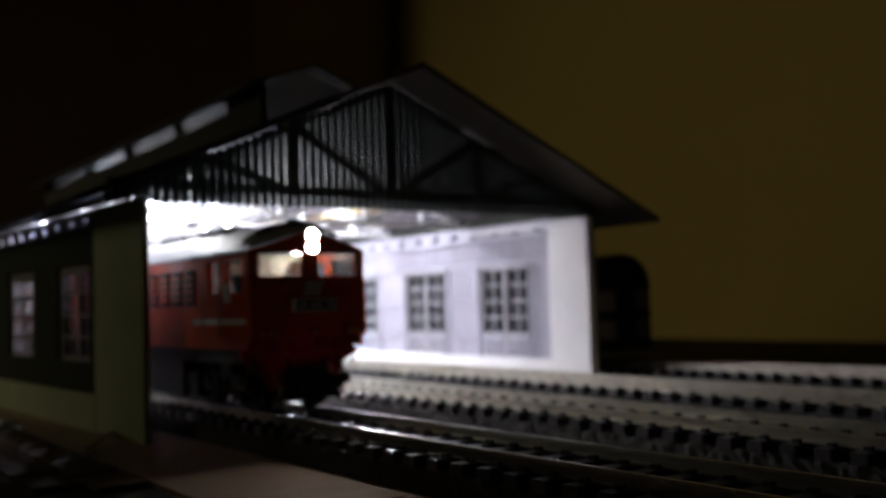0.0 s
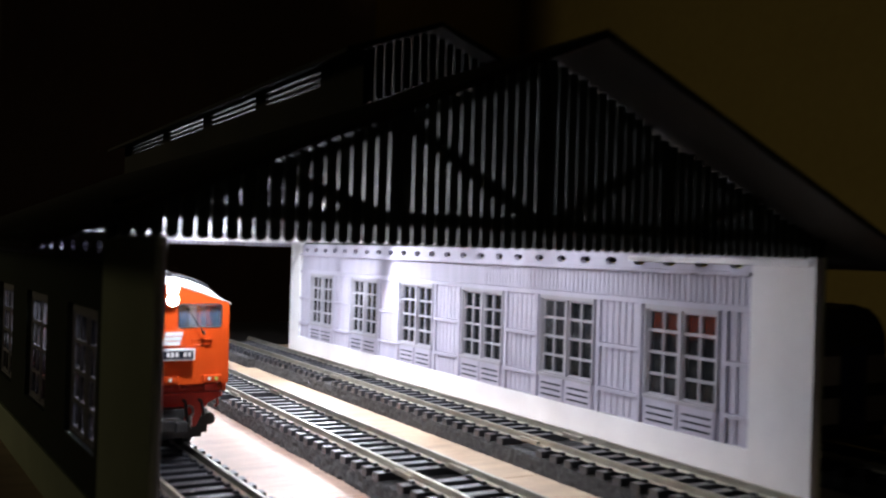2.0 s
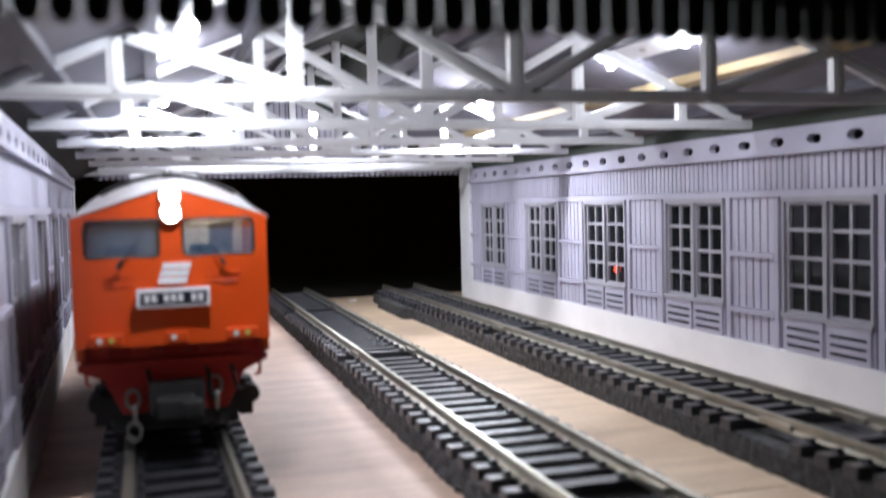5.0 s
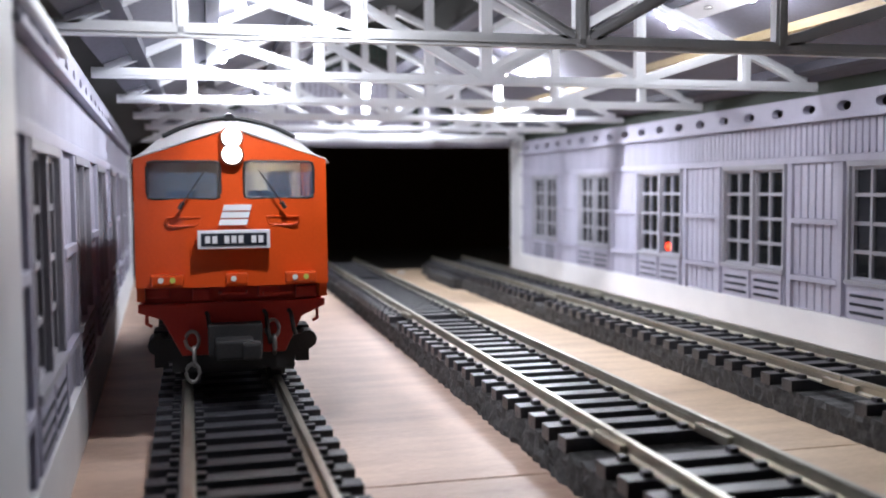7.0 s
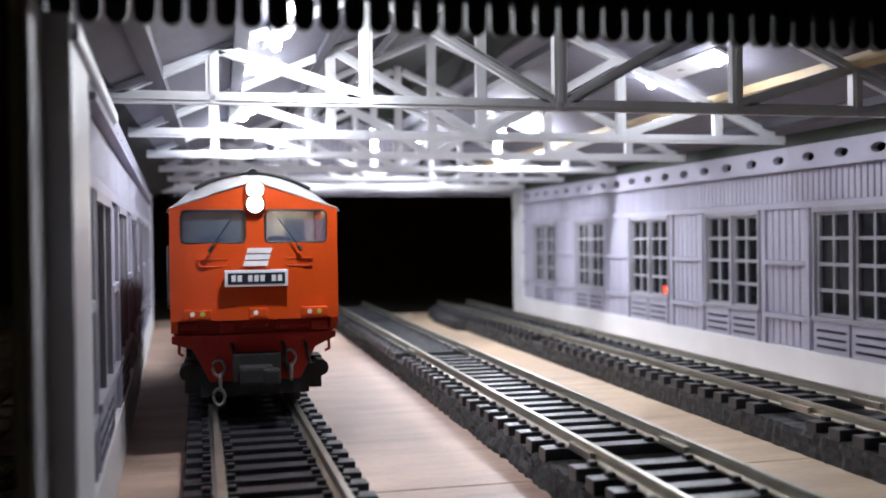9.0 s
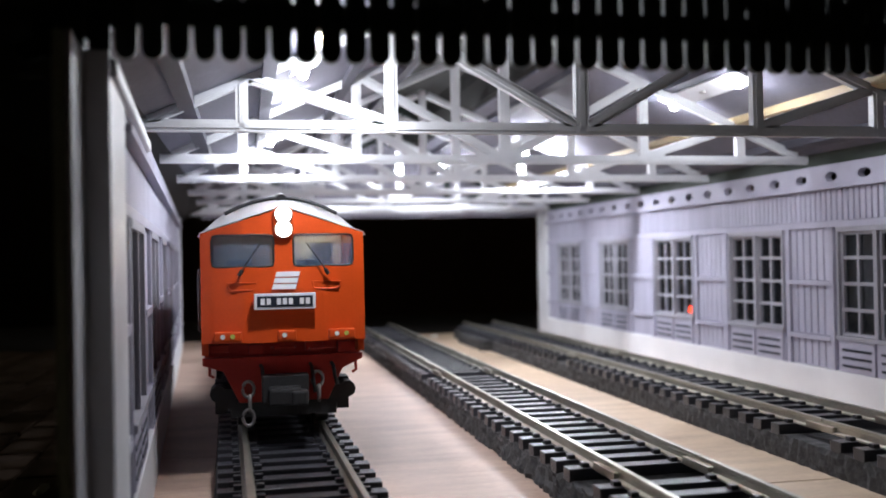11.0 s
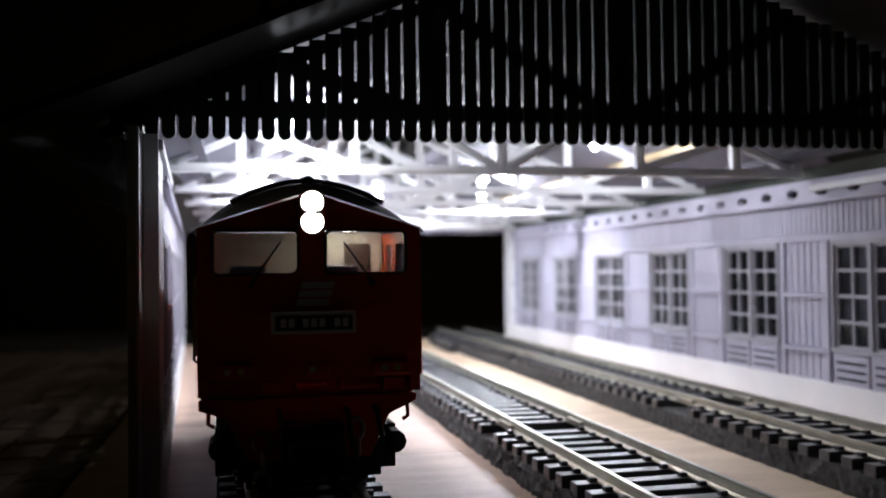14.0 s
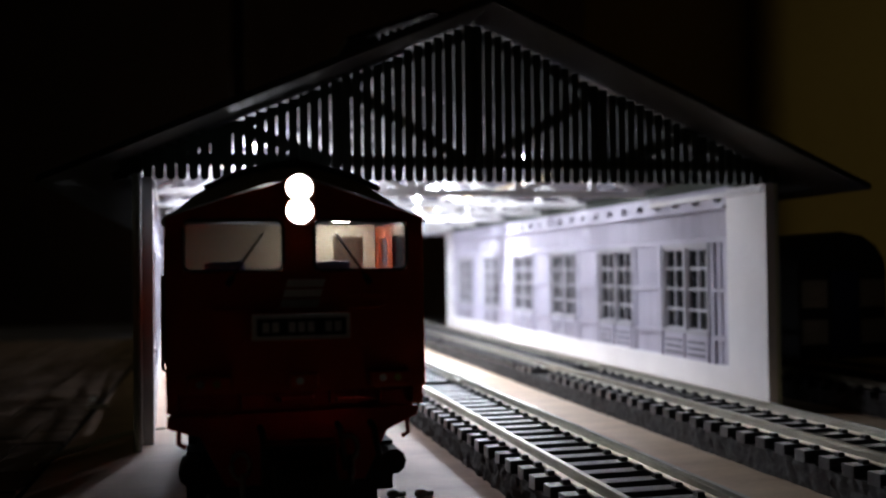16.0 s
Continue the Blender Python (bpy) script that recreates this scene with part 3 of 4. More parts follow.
# ---- trusses ----
def truss():
    t = thing("roof_truss", "white painted model roof truss with posts and diagonals", "roof truss", "hall trusses", at=(61.5, 0, 0))

    def member(nm, p, q, w=2.3, d=1.7):
        bm = bmesh.new()
        bar(bm, (p[0], 0, p[1]), (q[0], 0, q[1]), w, d)
        bar(bm, (p[0], -0.95, p[1]), (q[0], -0.95, q[1]), w * 0.42, 0.5)
        part(nm, bm, TRUSS, t)
    member("bottom_chord", (-92, 72.6), (92.5, 72.6), 2.4)
    under = lambda d: RIDGE - SLOPE * d - 2.6
    for s in (-1, 1):
        member("rafter", (s * 89, under(89) - 0.2), (s * 2, under(2)), 2.4)
        for d in (71, 41):
            member("post", (s * d, 71.5), (s * d, under(d) + 0.6), 2.5, 2.0)
        member("diagonal", (s * 71, under(71) + 1.0), (s * 41, 73.4))
        member("diagonal", (s * 41, under(41) + 0.6), (s * 1.5, 73.4))
    member("king_post", (0, 71.5), (0, under(0) + 1), 2.8, 2.2)
    return t


first = truss()
first.location.y = 83 * MM
for y in (145, 207, 269, 331, 393):
    copy_thing(first, shift(61.5, y, 0))


# ---- hall lamps ----
def led(x, y, z, k, aim, cone, warm=False):
    l = thing("led_lamp", "tiny bright white LED on a thin wire under the roof", "lamp", "hall lamps", at=(x, y, z))
    bm = bmesh.new()
    ball(bm, (0, 0, 0), 1.25, sz=1.2, n=14)
    part("bulb", bm, LEDWARM if warm else LEDGLOW, l, "glowing LED bulb", smooth=True)
    bm = bmesh.new()
    disc(bm, (0, 0, 1.7), 1.2, 1.2, "z", 12)
    part("socket", bm, WHITE, l)
    bm = bmesh.new()
    top = roof_z(x) - 1.5 - z
    tube(bm, [(0, 0, 2.2), (0.6, 0.5, 0.5 * (2.2 + top)), (0.2, 1.2, top)], 0.28, 6)
    part("wire", bm, WHITE, l)
    for kind, share in (("POINT", 0.34 if warm else 0.2), ("SPOT", 0.66 if warm else 0.8)):
        lamp = bpy.data.lights.new("led_light", kind)
        lamp.energy, lamp.color, lamp.shadow_soft_size = LED_WATT * k * share, (0.85, 0.89, 1.0), 0.0016
        if kind == "SPOT":
            lamp.spot_size, lamp.spot_blend = radians(cone), 0.5
        ob = new("led_light", lamp)
        at = Vector((x, y, z)) * MM
        ob.matrix_world = look(at + 0.003 * Vector(aim).normalized(), at + Vector(aim) + Vector((0.0001, 0, 0)))


for x, y, z, k, aim, cone in LEDS:
    led(x, y, z, k, aim, cone, warm=y == 66)


def led_strip(x0, y0, x1, y1):
    """The white board that carries two neighbouring LEDs, flat under the slope."""
    n = Vector((SLOPE * (1 if x0 < CX else -1), 0, -1)).normalized()
    p, q = (Vector((x, y, roof_z(x) - 1.5)) + 0.5 * n for x, y in ((x0, y0 - 4), (x1, y1 + 4)))
    st = thing("led_strip", "white LED carrier board lying flat under the roof slope", "lamp board", "lamp boards", at=(p + q) / 2)
    bm = bmesh.new()
    bar(bm, p - (p + q) / 2, q - (p + q) / 2, 6.5, 0.8, up=n)
    bd = part("board", bm, WHITE, st, bevel=0.1)
    # a dark disc laid on the board draws its hole
    bm = bmesh.new()
    disc(bm, n * 0.55, 1.1, 0.4, "z", 14)
    part("screw_head_and_hole", bm, STEEL, bd, "dark disc drawn for the hole in the board")


led_strip(116, 114.5, 115.5, 152)
led_strip(6, 66, 3.3, 93)


# ---- parked coach beyond the right-hand wall ----
def coach():
    c = thing("passenger_coach", "parked dark coach with navy end door and pale end panels", "railway coach", at=(193, 17, 9.5))
    prof = [(-16.5, 4), (-16.5, 33)] + [(-16.5 * math.cos(a), 33 + 13 * math.sin(a)) for a in (0.3, 0.7, 1.1, 1.57, 2.04, 2.44, 2.84)] + [(16.5, 33), (16.5, 4)]
    bm = bmesh.new()
    prism(bm, prof, 0, 220)
    part("body", bm, BLACKP, c, bevel=0.4)
    bm = bmesh.new()
    box(bm, -5.2, 5.2, -1.6, -0.1, 5, 33)
    part("gangway_door", bm, NAVYCOACH, c, "navy end door", bevel=0.4)
    for x in (-10.8, 10.8):
        for z0, z1 in ((9, 17), (21, 30)):
            bm = bmesh.new()
            box(bm, x - 4.6, x + 4.6, -0.7, -0.1, z0, z1)
            part("end_panel", bm, GREYSTRIP, c, "pale end panel", bevel=0.2)
    for y in (34, 52, 168, 186):
        for x in (-8.65, 8.65):
            bm = bmesh.new()
            disc(bm, (x, y, 5.0), 5.0, 2.2, "x", 20)
            part("wheel", bm, BLACKP, c)


coach()

# Red signal lamp seen through a casement.
sig = thing("signal_lamp", "small red LED signal on a dark post", "signal lamp", at=(243, 404, 0))
bm = bmesh.new()
tube(bm, [(0, 0, 0), (0, 0, 12)], 1.2, 8)
part("post", bm, BLACKP, sig)
bm = bmesh.new()
ball(bm, (0, 0, 13.2), 2.0)
part("lens", bm, REDGLOW, sig, "glowing red lens", smooth=True)

# Two small screws lying on the plywood by the track.
for x, y in ((25.5, -75.0), (30.8, -76.0)):
    sc = thing("screw", "small dark loose screw on the plywood", "screw", "loose screws", at=(x, y, 0))
    bm = bmesh.new()
    ball(bm, (0, 0, 0.9), 1.3, sz=0.7, n=12)
    part("screw_head_and_hole", bm, STEEL, sc, smooth=True)
    bm = bmesh.new()
    tube(bm, [(0.6, 0.4, 0.6), (2.6, 1.4, 0.5)], 0.5, 8)
    part("shank", bm, STEEL, sc)

# White cord on the ground at the corner of the hall, and scraps on the layout.
cord = thing("cord", "white frayed cord lying on the ground by the wall corner", "cord", at=(-40, 0, 0))
bm = bmesh.new()
tube(bm, [(-8, -24, 0.9), (-5, -13, 1.0), (-1, -8, 1.3), (4, 2, 1.6), (9, 12, 1.4), (12.5, 17, 1.0)], 0.75, 8)
part("strand", bm, CORD, cord, smooth=True)
bm = bmesh.new()
tube(bm, [(12.4, 16.8, 1.0), (15, 21, 0.7), (18, 22.5, 0.6)], 0.35, 6)
part("frayed_end", bm, CORD, cord)
for x, y, z, a, w in ((96, 432, 0, 20, 2.6), (58, 198, 4.2, 60, 2.2), (64, -62, 4.2, 10, 2.6), (-46, 72, 0.5, 35, 4.0), (-50, 92, 0.5, 75, 3.2)):
    sc = thing("paper_scrap", "small crumpled pale paper scrap", "scrap", "loose scraps", at=(x, y, z))
    sc.rotation_euler.z = radians(a)
    bm = bmesh.new()
    prism(bm, [(-w, -0.8), (-0.3 * w, -1.1), (w, -0.4), (0.7 * w, 0.9), (-0.6 * w, 0.7)], 0.05, 0.9, "z")
    for v in bm.verts:
        v.co.z += 0.0006 * math.sin(900 * v.co.x + 500 * v.co.y) * (1 if v.co.z > 0.0004 else 0)
    part("scrap", bm, CORD, sc)


# ---- the locomotive ----
WHEELS = []


def locomotive():
    L = 158.0
    o = thing("locomotive", "orange model diesel locomotive with grey roof and lit headlight", "locomotive", at=(-1.4, 91, 0))

    def top(x, arch):
        """Roof line: a shallow V at the face, an arch behind it."""
        u = abs(x) / 17.0
        return 51.6 + (1 - arch) * 5.4 * (1 - u) + arch * 7.6 * (1 - u ** 2.3)

    def setback(x):
        return 1.5 * (abs(x) / 17.0) ** 2

    # face built round the two windscreen openings
    bm = bmesh.new()
    xs = [-17, -14.7, -8.4, -2.1, 0, 2.0, 8.2, 14.6, 17]

    def skin(x0, x1, za, zb, depth=1.6):
        q = []
        for x, zz in ((x0, za), (x1, za), (x1, zb), (x0, zb)):
            z = zz(x) if callable(zz) else zz
            q.append((x, setback(x) + (z - 26) * 0.035, z))
        f = [bm.verts.new(Vector(p) * MM) for p in q]
        b = [bm.verts.new((Vector(p) + Vector((0, depth, 0))) * MM) for p in q]
        bm.faces.new(f)
        bm.faces.new(b[::-1])
        for i in range(4):
            j = (i + 1) % 4
            bm.faces.new((f[i], b[i], b[j], f[j]))

    for a, b in zip(xs, xs[1:]):
        skin(a, b, 28.8, 44.6)
        skin(a, b, 51.2, lambda x: top(x, 0))
        if (a, b) in ((-17, -14.7), (-2.1, 0), (0, 2.0), (14.6, 17)):
            skin(a, b, 44.6, 51.2)
    bmesh.ops.remove_doubles(bm, verts=bm.verts, dist=1e-6)
    part("face", bm, ORANGE, o, "orange front with two windscreens")
    # sides, floor and rear
    def panel(nm, *b):
        bm = bmesh.new()
        box(bm, *b)
        part(nm, bm, ORANGE, o)

    for s in (-1, 1):
        x0, x1 = sorted((s * 15.6, s * 17.0))
        panel("side_panel", x0, x1, 3.4, L - 1.4, 26.2, 41.0)
        for a, b in ((3.4, 6.5), (16.5, 20.5), (27.5, L - 18), (L - 14, L - 1.4)):
            panel("side_pillar", x0, x1, a, b, 41.0, 49.6)
        panel("cantrail", x0, x1, 3.4, L - 1.4, 49.6, 51.5)
    panel("rear_panel", -17, 17, L - 1.4, L, 26.2, 51.5)
    bm = bmesh.new()
    box(bm, -15.5, 15.5, 10.2, L - 1.6, 26.4, 28.0)
    box(bm, -15.5, 15.5, 2.8, 10.2, 28.9, 29.6)
    box(bm, -15.5, 15.5, 9.4, 10.2, 28.0, 28.9)
    part("floor_pan", bm, BLACKP, o, "black floor pan")
    for s in (-1, 1):
        for a, b in ((6.5, 16.5), (20.5, 27.5), (L - 18, L - 14)):
            bm = bmesh.new()
            box(bm, *sorted((s * 16.0, s * 16.4)), a, b, 41.0, 49.6)
            part("side_window", bm, CABGLASS, o)
        for k in range(9):
            bm = bmesh.new()
            box(bm, *sorted((s * 17.0, s * 17.3)), 36 + 9.6 * k, 43 + 9.6 * k, 38, 48)
            g = part("side_grille", bm, BLACKP, o, "dark radiator grille")
            for z in (39.5, 41.5, 43.5, 45.5):
                bm = bmesh.new()
                box(bm, *sorted((s * 17.3, s * 17.7)), 36.4 + 9.6 * k, 42.6 + 9.6 * k, z, z + 0.9)
                part("grille_slat", bm, ORANGE, g)
        bm = bmesh.new()
        box(bm, *sorted((s * 17.0, s * 17.12)), 3.8, 38, 32.8, 34.3)
        part("side_stripe", bm, DECAL, o, "white stripe")
        bm = bmesh.new()
        prism(bm, [(13, 38.6), (17, 38.6), (18.4, 43.4), (14.4, 43.4)], *sorted((s * 17.0, s * 17.12)), axis="x")
        part("side_emblem", bm, DECAL, o, "plain white emblem")
        for y in (18.6, 29.4):
            bm = bmesh.new()
            tube(bm, [(s * 17.1, y, 30), (s * 17.9, y, 30.6), (s * 17.9, y, 44), (s * 17.1, y, 44.6)], 0.25, 6)
            part("side_handrail", bm, STEEL, o)
    # roof: V at the face swelling into an arch
    bm = bmesh.new()
    rows = []
    cols = [-17.6, -17.0, -13.5, -10, -6, -3, 0, 3, 6, 10, 13.5, 17.0, 17.6]
    for y, a, lift in ((0.6, 0.0, 0.25), (3.0, 0.25, 0.3), (7.0, 0.75, 0.3), (12.0, 1.0, 0.4), (20, 1.0, 0.4), (80, 1.0, 0.4), (L - 8, 1.0, 0.4), (L + 0.4, 0.2, 0.3)):
        rows.append([bm.verts.new((x * MM, (y + setback(min(abs(x), 17)) * (1 if y < 10 else 0)) * MM, (top(min(abs(x), 17), a) + lift - (0.9 if abs(x) > 17 else 0)) * MM)) for x in cols])
    for a, b in zip(rows, rows[1:]):
        for i in range(len(cols) - 1):
            bm.faces.new((a[i], a[i + 1], b[i + 1], b[i]))
    bmesh.ops.solidify(bm, geom=list(bm.faces), thickness=0.7 * MM)
    rf = part("roof_shell", bm, LROOF, o, "pale grey arched roof")
    bm = bmesh.new()
    tube(bm, [(x, 7.0 + setback(abs(x)) * 0.6, top(x, 0.75) + 0.75) for x in (-12, -9, -6, -3, 0, 3, 6, 9, 12)], 0.45, 6)
    part("rain_strip", bm, BLACKP, rf, "dark rain strip")
    for y in (38, 70, 104):
        bm = bmesh.new()
        box(bm, -7, 7, y, y + 20, 58.6, 60.6)
        h = part("roof_hatch", bm, LROOF, o, bevel=0.4)
        bm = bmesh.new()
        disc(bm, (0, y + 10, 60.7), 5, 0.5, "z", 20)
        part("fan_grille", bm, BLACKP, h)
    bm = bmesh.new()
    tube(bm, [(0, 6.5, 59.0), (0, 12, 59.6)], 1.1, 10)
    part("horn", bm, BLACKP, o, "black roof horn")
    # headlight in its housing
    bm = bmesh.new()
    prism(bm, [(-1.2, 50.5), (1.2, 50.5), (2.1, 51.4), (2.1, 56.3), (1.2, 57.2), (-1.2, 57.2), (-2.1, 56.3), (-2.1, 51.4)], -0.1, 3.0)
    hl = part("headlight_housing", bm, ORANGE, o, bevel=0.5)
    for z in (52.4, 55.4):
        bm = bmesh.new()
        disc(bm, (0, -0.17, z), 1.65, 0.14, "y", 20)
        part("headlight", bm, HEAD, hl, "glowing headlight lens")
        bm = bmesh.new()
        tube(bm, [(1.8 * math.cos(a), -0.22, z + 1.8 * math.sin(a)) for a in [2 * math.pi * i / 20 for i in range(20)]], 0.22, 6, closed=True)
        part("headlight_ring", bm, STEEL, hl)
    # windscreens with gaskets and wipers
    for a, b in ((-14.7, -2.1), (2.0, 14.6)):
        c = 0.5 * (a + b)
        bm = bmesh.new()
        ya = 0.5 * (setback(a) + setback(b)) + 0.95
        sh = lambda x: setback(x) + 0.75
        vs = [bm.verts.new(Vector(p) * MM) for p in ((a, sh(a) + 0.9, 44.6), (b, sh(b) + 0.9, 44.6), (b, sh(b) + 1.1, 51.2), (a, sh(a) + 1.1, 51.2))]
        ws = [bm.verts.new((Vector(p) + Vector((0, 0.3, 0))) * MM) for p in ((a, sh(a) + 0.9, 44.6), (b, sh(b) + 0.9, 44.6), (b, sh(b) + 1.1, 51.2), (a, sh(a) + 1.1, 51.2))]
        bm.faces.new(vs)
        bm.faces.new(ws[::-1])
        for i in range(4):
            bm.faces.new((vs[i], ws[i], ws[(i + 1) % 4], vs[(i + 1) % 4]))
        win = part("windscreen", bm, CABGLASS, o, "windscreen with bluish reflected haze put into its colour")
        loop = []
        for qx, qz, st in ((b - 1, 50.2, 0), (a + 1, 50.2, 1), (a + 1, 45.6, 2), (b - 1, 45.6, 3)):
            for k in range(4):
                an = math.pi / 2 * (st + k / 3)
                x = qx + 1.0 * math.cos(an)
                loop.append((x, setback(x) + (48 - 26) * 0.035 - 0.05, qz + 1.0 * math.sin(an)))
        bm = bmesh.new()
        tube(bm, loop, 0.24, 6, closed=True)
        part("gasket", bm, BLACKP, win, "black rubber gasket")
        bm = bmesh.new()
        d = 1 if a < 0 else -1
        tube(bm, [(c - d * 0.6, -0.2, 43.2), (c + d * 0.2, -0.3, 44.6), (c + d * 3.6, -0.1, 49.4)], 0.17, 6)
        tube(bm, [(c - d * 0.9, -0.2, 42.8), (c - d * 0.2, -0.4, 43.9)], 0.42, 6)
        part("wiper", bm, BLACKP, win, "black wiper")
    # cab interior
    bm = bmesh.new()
    box(bm, -15.4, 15.4, 30, 31, 28, 52)
    cab = part("cab_bulkhead", bm, CABIN, o, "cream cab bulkhead")
    bm = bmesh.new()
    box(bm, 8.5, 13, 29.4, 29.9, 30, 50)
    part("cab_door", bm, DARKWOOD, cab)
    for x in (-9, 7):
        bm = bmesh.new()
        box(bm, x - 3, x + 3, 17, 22, 30, 36)
        box(bm, x - 3, x + 3, 21, 23, 36, 46)
        part("cab_seat", bm, NAVYCOACH, o, bevel=0.6)
    # added glow disc: stands in for headlight light that leaks into the cab
    bm = bmesh.new()
    disc(bm, (9, 24, 52.4), 1.5, 0.6, "z", 14)
    part("cab_fill", bm, CABFILL, o, "added glowing disc for headlight light leaking into the cab")
    # plate with bars where the lettering stands, and the emblem
    bm = bmesh.new()
    box(bm, -6.3, 6.3, -1.7, -0.2, 35.7, 39.0)
    plate = part("nameplate", bm, DECAL, o, "white-edged dark plate", bevel=0.12)
    bm = bmesh.new()
    box(bm, -5.7, 5.7, -1.82, -1.68, 36.25, 38.45)
    part("plate_field", bm, NAVY, plate)
    for x0, n in ((-5.0, 2), (-1.7, 3), (3.0, 2)):
        for k in range(n):
            bm = bmesh.new()
            box(bm, x0 + 1.22 * k, x0 + 1.22 * k + 0.85, -1.92, -1.8, 36.7, 38.0)
            part("lettering_bar", bm, DECAL, plate, "plain pale bar")
    for k, z in enumerate((39.8, 41.1, 42.4)):
        bm = bmesh.new()
        e = 0.28 * (z - 39.8)
        prism(bm, [(-2.6 + e, z), (2.3 + e, z), (2.6 + e, z + 1.05), (-2.3 + e, z + 1.05)], 0.0, 0.62)
        part("emblem_bar", bm, DECAL, o, "plain white emblem bar")
    # grab rails, marker lights
    for x in (-8.6, 8.8):
        bm = bmesh.new()
        yf = setback(x) + (40.6 - 26) * 0.035
        loop = [(x - 2.9, 41.2), (x - 2.6, 40.0), (x - 1.9, 39.7), (x + 1.9, 39.7), (x + 2.6, 40.0), (x + 2.9, 41.2)]
        tube(bm, [(u, yf - 0.1, w) for u, w in loop], 0.2, 6)
        box(bm, x - 3.0, x + 3.0, yf - 0.25, yf + 0.3, 41.1, 41.4)
        part("front_step", bm, ORANGE, o, bevel=0.12)
    for x, w in ((-11.6, 2.8), (0.4, 1.9), (11.8, 2.8)):
        bm = bmesh.new()
        box(bm, x - w, x + w, -0.75, 1.5, 29.2, 31.2)
        bl = part("marker_box", bm, ORANGE, o, bevel=0.35)
        for k in ((-1.1, 0.9) if w > 2 else (-0.6,)):
            bm = bmesh.new()
            disc(bm, (x + k, -0.8, 30.3), 0.5, 0.3, "y", 12)
            part("marker_lens", bm, MARKERG if k > 0 else MARKER, bl, "small yellow-green lens" if k > 0 else "small clear marker lens")
    # red buffer beam, skirt, coupler, chains
    bm = bmesh.new()
    box(bm, -16.6, 16.6, 8.0, 10, 24.6, 28.8)
    prism(bm, [(-17.0, 25.4), (-17.0, 23.8), (-12.8, 22.4), (-9.4, 15.6), (9.4, 15.6), (12.6, 22.2), (17.0, 24.2), (17.0, 25.4)], 6.5, 7.9)
    part("buffer_beam", bm, REDP, o, "red buffer beam and skirt", bevel=0.2)
    bm = bmesh.new()
    tube(bm, [(-2.5, 8.2, 27.0), (-2.0, 4.4, 27.3), (2.0, 4.4, 27.3), (2.5, 8.2, 27.0)], 0.3, 6)
    tube(bm, [(-12, 7.0, 25.0), (-12, 4.4, 25.2), (-8.5, 4.4, 25.2), (-8.5, 7.0, 25.0)], 0.25, 6)
    tube(bm, [(5.5, 8.2, 26.6), (5.5, 4.4, 27.0), (10.5, 4.4, 27.0), (10.5, 8.2, 26.6)], 0.25, 6)
    part("lower_handrail", bm, REDP, o)
    for x0, x1, z0, z1 in ((-15.6, -11.4, 26.4, 28.2), (-7.4, -4.2, 25.8, 27.9), (4.6, 8.4, 26.2, 28.2), (11.6, 15.4, 25.8, 28.0)):
        bm = bmesh.new()
        box(bm, x0, x1, 6.4, 8.2, z0, z1)
        part("beam_bracket", bm, REDP, o, bevel=0.25)
    for x, sag in ((-4.9, 2.6), (5.6, 3.2), (10.2, 2.2)):
        bm = bmesh.new()
        tube(bm, [(x, 6.6, 23.4), (x + 0.2, 5.0, 23.0), (x + 0.5, 4.3, 23.0 - sag), (x + 0.9, 4.6, 22.6 - 1.6 * sag)], 0.42, 8)
        part("brake_hose", bm, BLACKP, o, "black rubber brake hose", smooth=True)
    bm = bmesh.new()
    box(bm, -4.8, 5.0, 2.6, 6.8, 15.8, 21.6)
    part("coupler_pocket", bm, BLACKP, o, bevel=0.3)
    bm = bmesh.new()
    box(bm, -3.6, 3.2, -2.5, 3.0, 15.8, 19.4)
    box(bm, 1.0, 4.4, -3.6, -0.2, 15.8, 19.0)
    part("coupler", bm, BLACKP, o, "black knuckle coupler", bevel=0.6)
    for x, zz in ((-7.6, 18.6), (7.0, 20.2)):
        for k in range(3 if x < 0 else 2):
            c = zz - 3.0 * k
            bm = bmesh.new()
            tube(bm, [(x + (1.2 * math.cos(a) if k % 2 == 0 else 0.3), 5.3 + (0.9 * math.cos(a) if k % 2 else 0), c + 1.7 * math.sin(a)) for a in [2 * math.pi * i / 14 for i in range(14)]], 0.38, 6, closed=True)
            part("chain_link", bm, STEEL, o, "steel chain link", smooth=True)
    for s in (-1, 1):
        bm = bmesh.new()
        tube(bm, [(s * 15.5, 7.0, 24.2), (s * 15.5, 6.2, 21.8), (s * 14.6, 6.2, 21.3)], 0.35, 6)
        part("step_iron", bm, REDP, o)
    # underframe and bogies
    bm = bmesh.new()
    box(bm, -13, 13, 9, L - 4, 22.0, 26.2)
    box(bm, -12, 12, 58, 100, 11.5, 22.0)
    part("underframe", bm, BLACKP, o, bevel=0.4)
    for y in (30, L - 30):
        bm = bmesh.new()
        for s in (-1, 1):
            box(bm, *sorted((s * 11.2, s * 13.2)), y - 22, y + 22, 14.5, 18.5)
            for k in (-14, 14):
                box(bm, *sorted((s * 12.0, s * 14.6)), y + k - 3, y + k + 3, 12.5, 19.5)
            for k in (-6, 0, 6):
                disc(bm, (s * 13.4, y + k, 17.0), 1.6, 1.4, "x", 10)
        box(bm, -11.2, 11.2, y - 4, y + 4, 13.5, 22.5)
        box(bm, -11.2, 11.2, y - 23, y - 21, 12.5, 18.5)
        bo = part("bogie", bm, BLACKP, o, "black bogie frame")
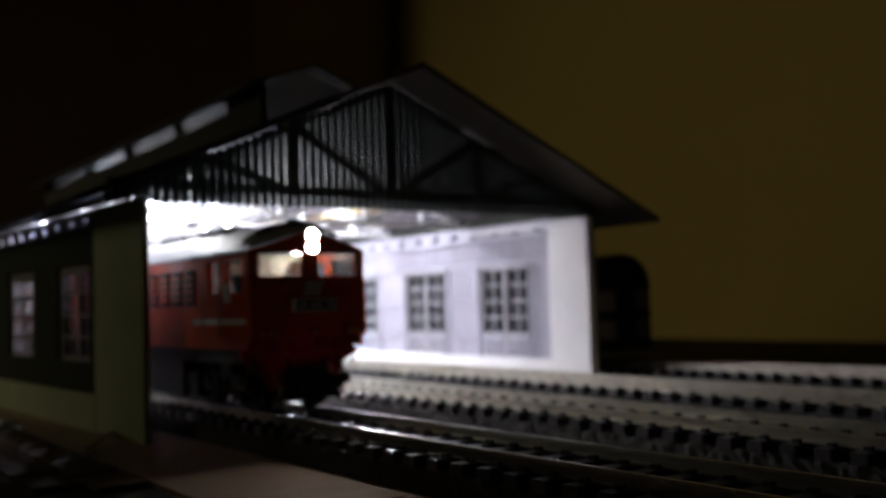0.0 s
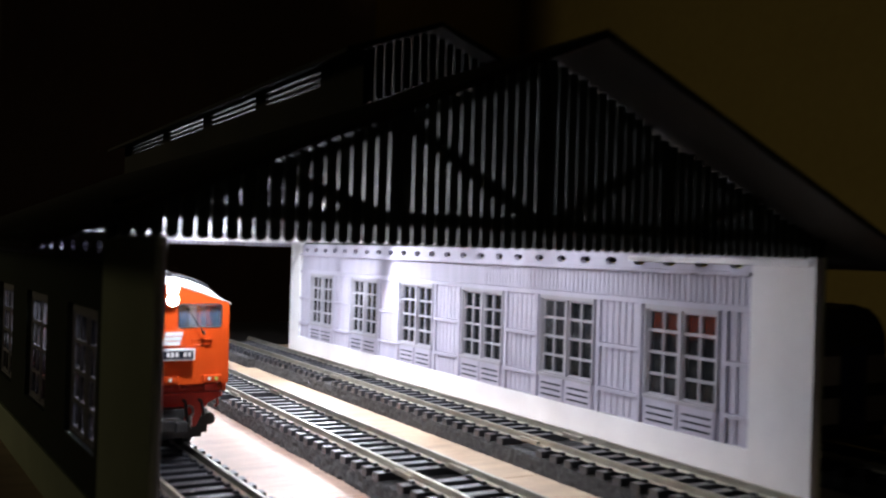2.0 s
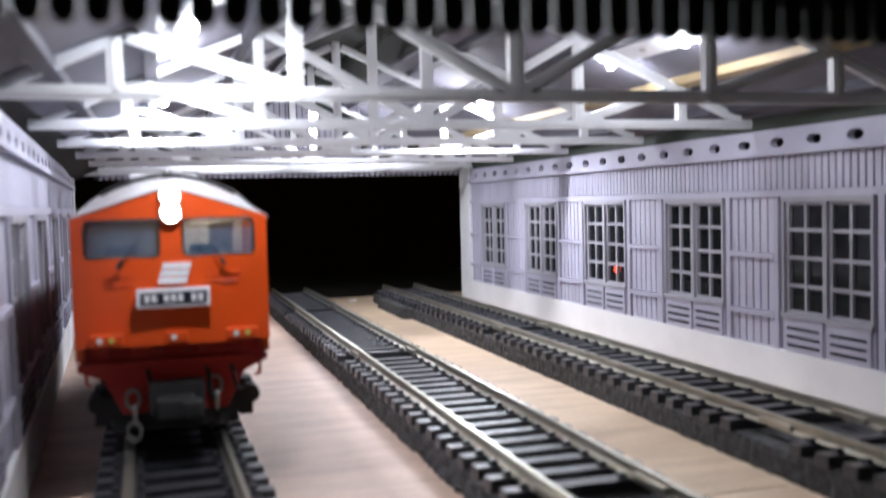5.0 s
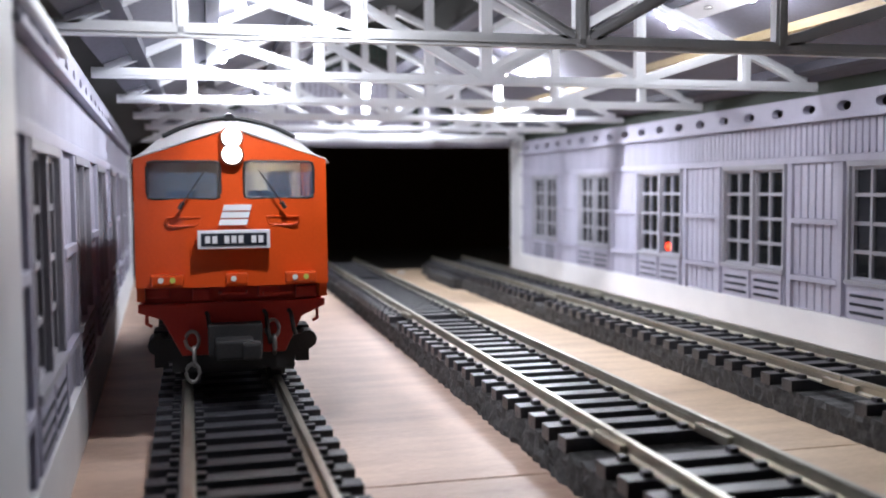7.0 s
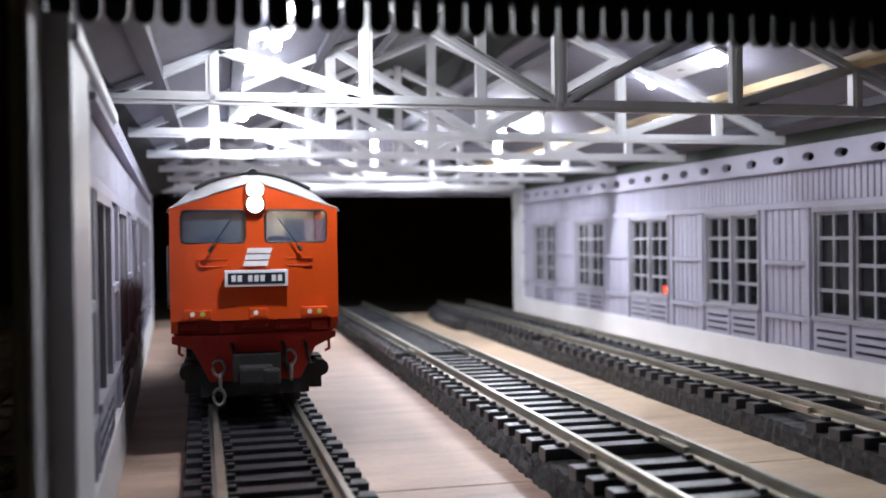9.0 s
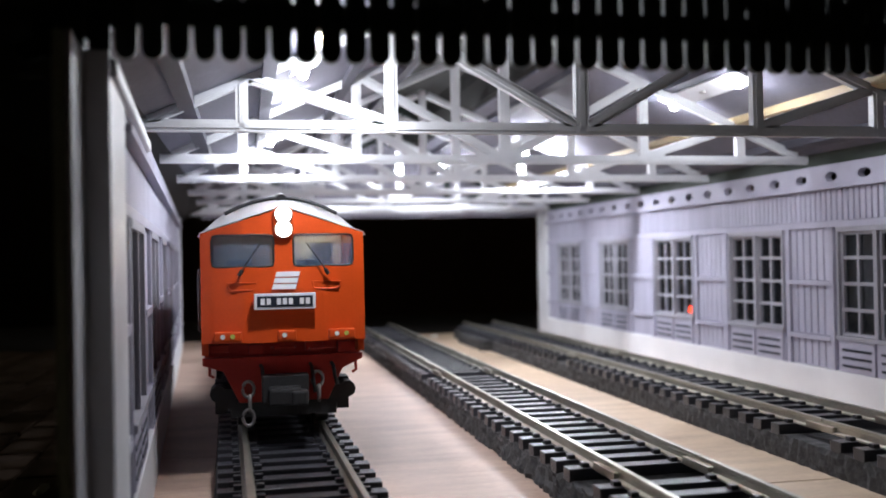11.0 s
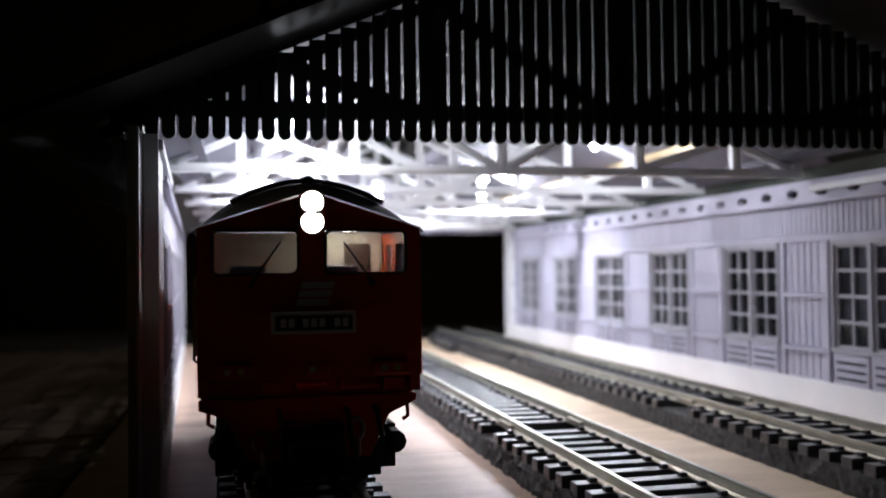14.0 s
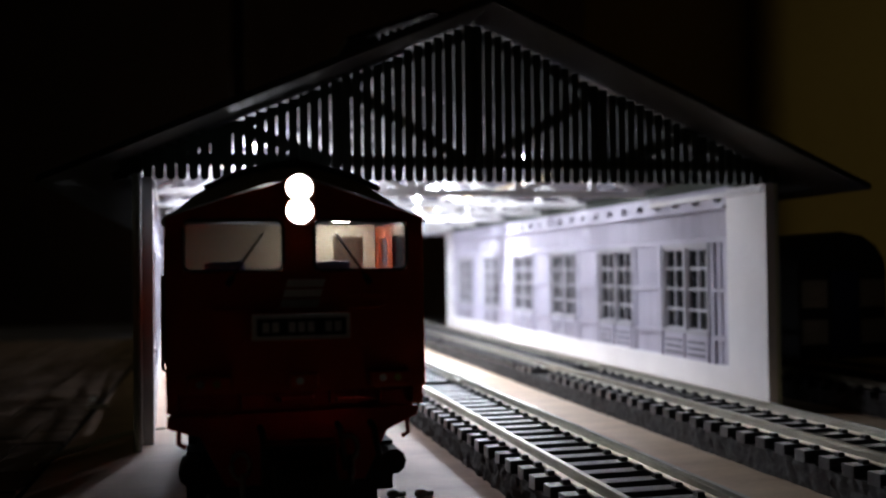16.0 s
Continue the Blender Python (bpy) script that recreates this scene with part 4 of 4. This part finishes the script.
        for k in (-14, 14):
            bm = bmesh.new()
            disc(bm, (0, 0, 0), 0.9, 22.0, "x", 8)
            for s in (-1, 1):
                disc(bm, (s * 8.6, 0, 0), 6.1, 2.4, "x", 24)
                disc(bm, (s * 7.2, 0, 0), 6.8, 0.8, "x", 24)
                for q in range(4):
                    an = math.pi / 2 * q
                    disc(bm, (s * 9.9, 3.4 * math.cos(an), 3.4 * math.sin(an)), 0.8, 0.5, "x", 8)
            wh = part("wheelset", bm, BLACKP, o, "dark steel wheelset")
            WHEELS.append((wh, y + k))
        # brake cylinder hanging at the side
        for s in (-1, 1):
            bm = bmesh.new()
            tube(bm, [(s * 13.8, y - 22, 17.4), (s * 13.8, y - 15, 17.4)], 1.8, 10)
            part("brake_cylinder", bm, BLACKP, o)
    return o


# Glow of the added disc that brightens the cab from inside.
CABFILL = glow("cab_fill_glow", (1.0, 0.94, 0.84), 150.0)
loco = locomotive()

# ---- what moves ----
RUN = [(0, -55), (0.25, -34), (0.5, -12), (0.75, 14), (1.0, 40), (1.25, 62), (1.5, 75), (2.0, 87), (2.4, 91), (11.6, 91), (12.0, 78), (12.5, 52), (13.0, 27), (13.5, 0), (14.0, -29), (14.5, -55), (15.0, -80), (15.5, -105), (16.0, -134)]


def motions():
    ahead = [(t, look(e, g, r)) for t, e, g, r in PATH]
    rows = []
    for k in range(81):
        t = 0.2 * k
        i = max(j for j in range(len(ahead) - 1) if ahead[j][0] <= t)
        (ta, a), (tb, b) = ahead[i], ahead[i + 1]
        m = a.lerp(b, (t - ta) / (tb - ta))
        far = float(np.interp(t, [q[0] for q in FOCUS], [q[1] for q in FOCUS]))
        rows.append((t, Matrix.Translation(m @ Vector((0, 0, -far)))))
    walk(focus_point, rows)
    ts = np.array([r[0] for r in RUN], float)
    ys = np.array([r[1] for r in RUN], float)
    d = np.diff(ys) / np.diff(ts)
    g = np.zeros(len(ts))
    for i in range(1, len(ts) - 1):
        g[i] = 0 if d[i - 1] * d[i] <= 0 else 2 * d[i - 1] * d[i] / (d[i - 1] + d[i])
    g[0], g[-1] = d[0], d[-1]

    def at(t):
        i = int(np.clip(np.searchsorted(ts, t, "right") - 1, 0, len(ts) - 2))
        h = ts[i + 1] - ts[i]
        u = (t - ts[i]) / h
        return float((2 * u ** 3 - 3 * u ** 2 + 1) * ys[i] + (u ** 3 - 2 * u ** 2 + u) * h * g[i] + (3 * u ** 2 - 2 * u ** 3) * ys[i + 1] + (u ** 3 - u ** 2) * h * g[i + 1])
    times = [0.1 * k for k in range(25)] + [11.6 + 0.1 * k for k in range(45)]
    walk(loco, [(t, shift(0.35 - 0.0193 * at(t), at(t), 0, 1.1)) for t in times])
    for wheel, y in WHEELS:
        walk(wheel, [(t, pose(0, y * MM, 15.6 * MM, -math.degrees((at(t) - 91) / 6.1), 0, 0)) for t in times])


motions()
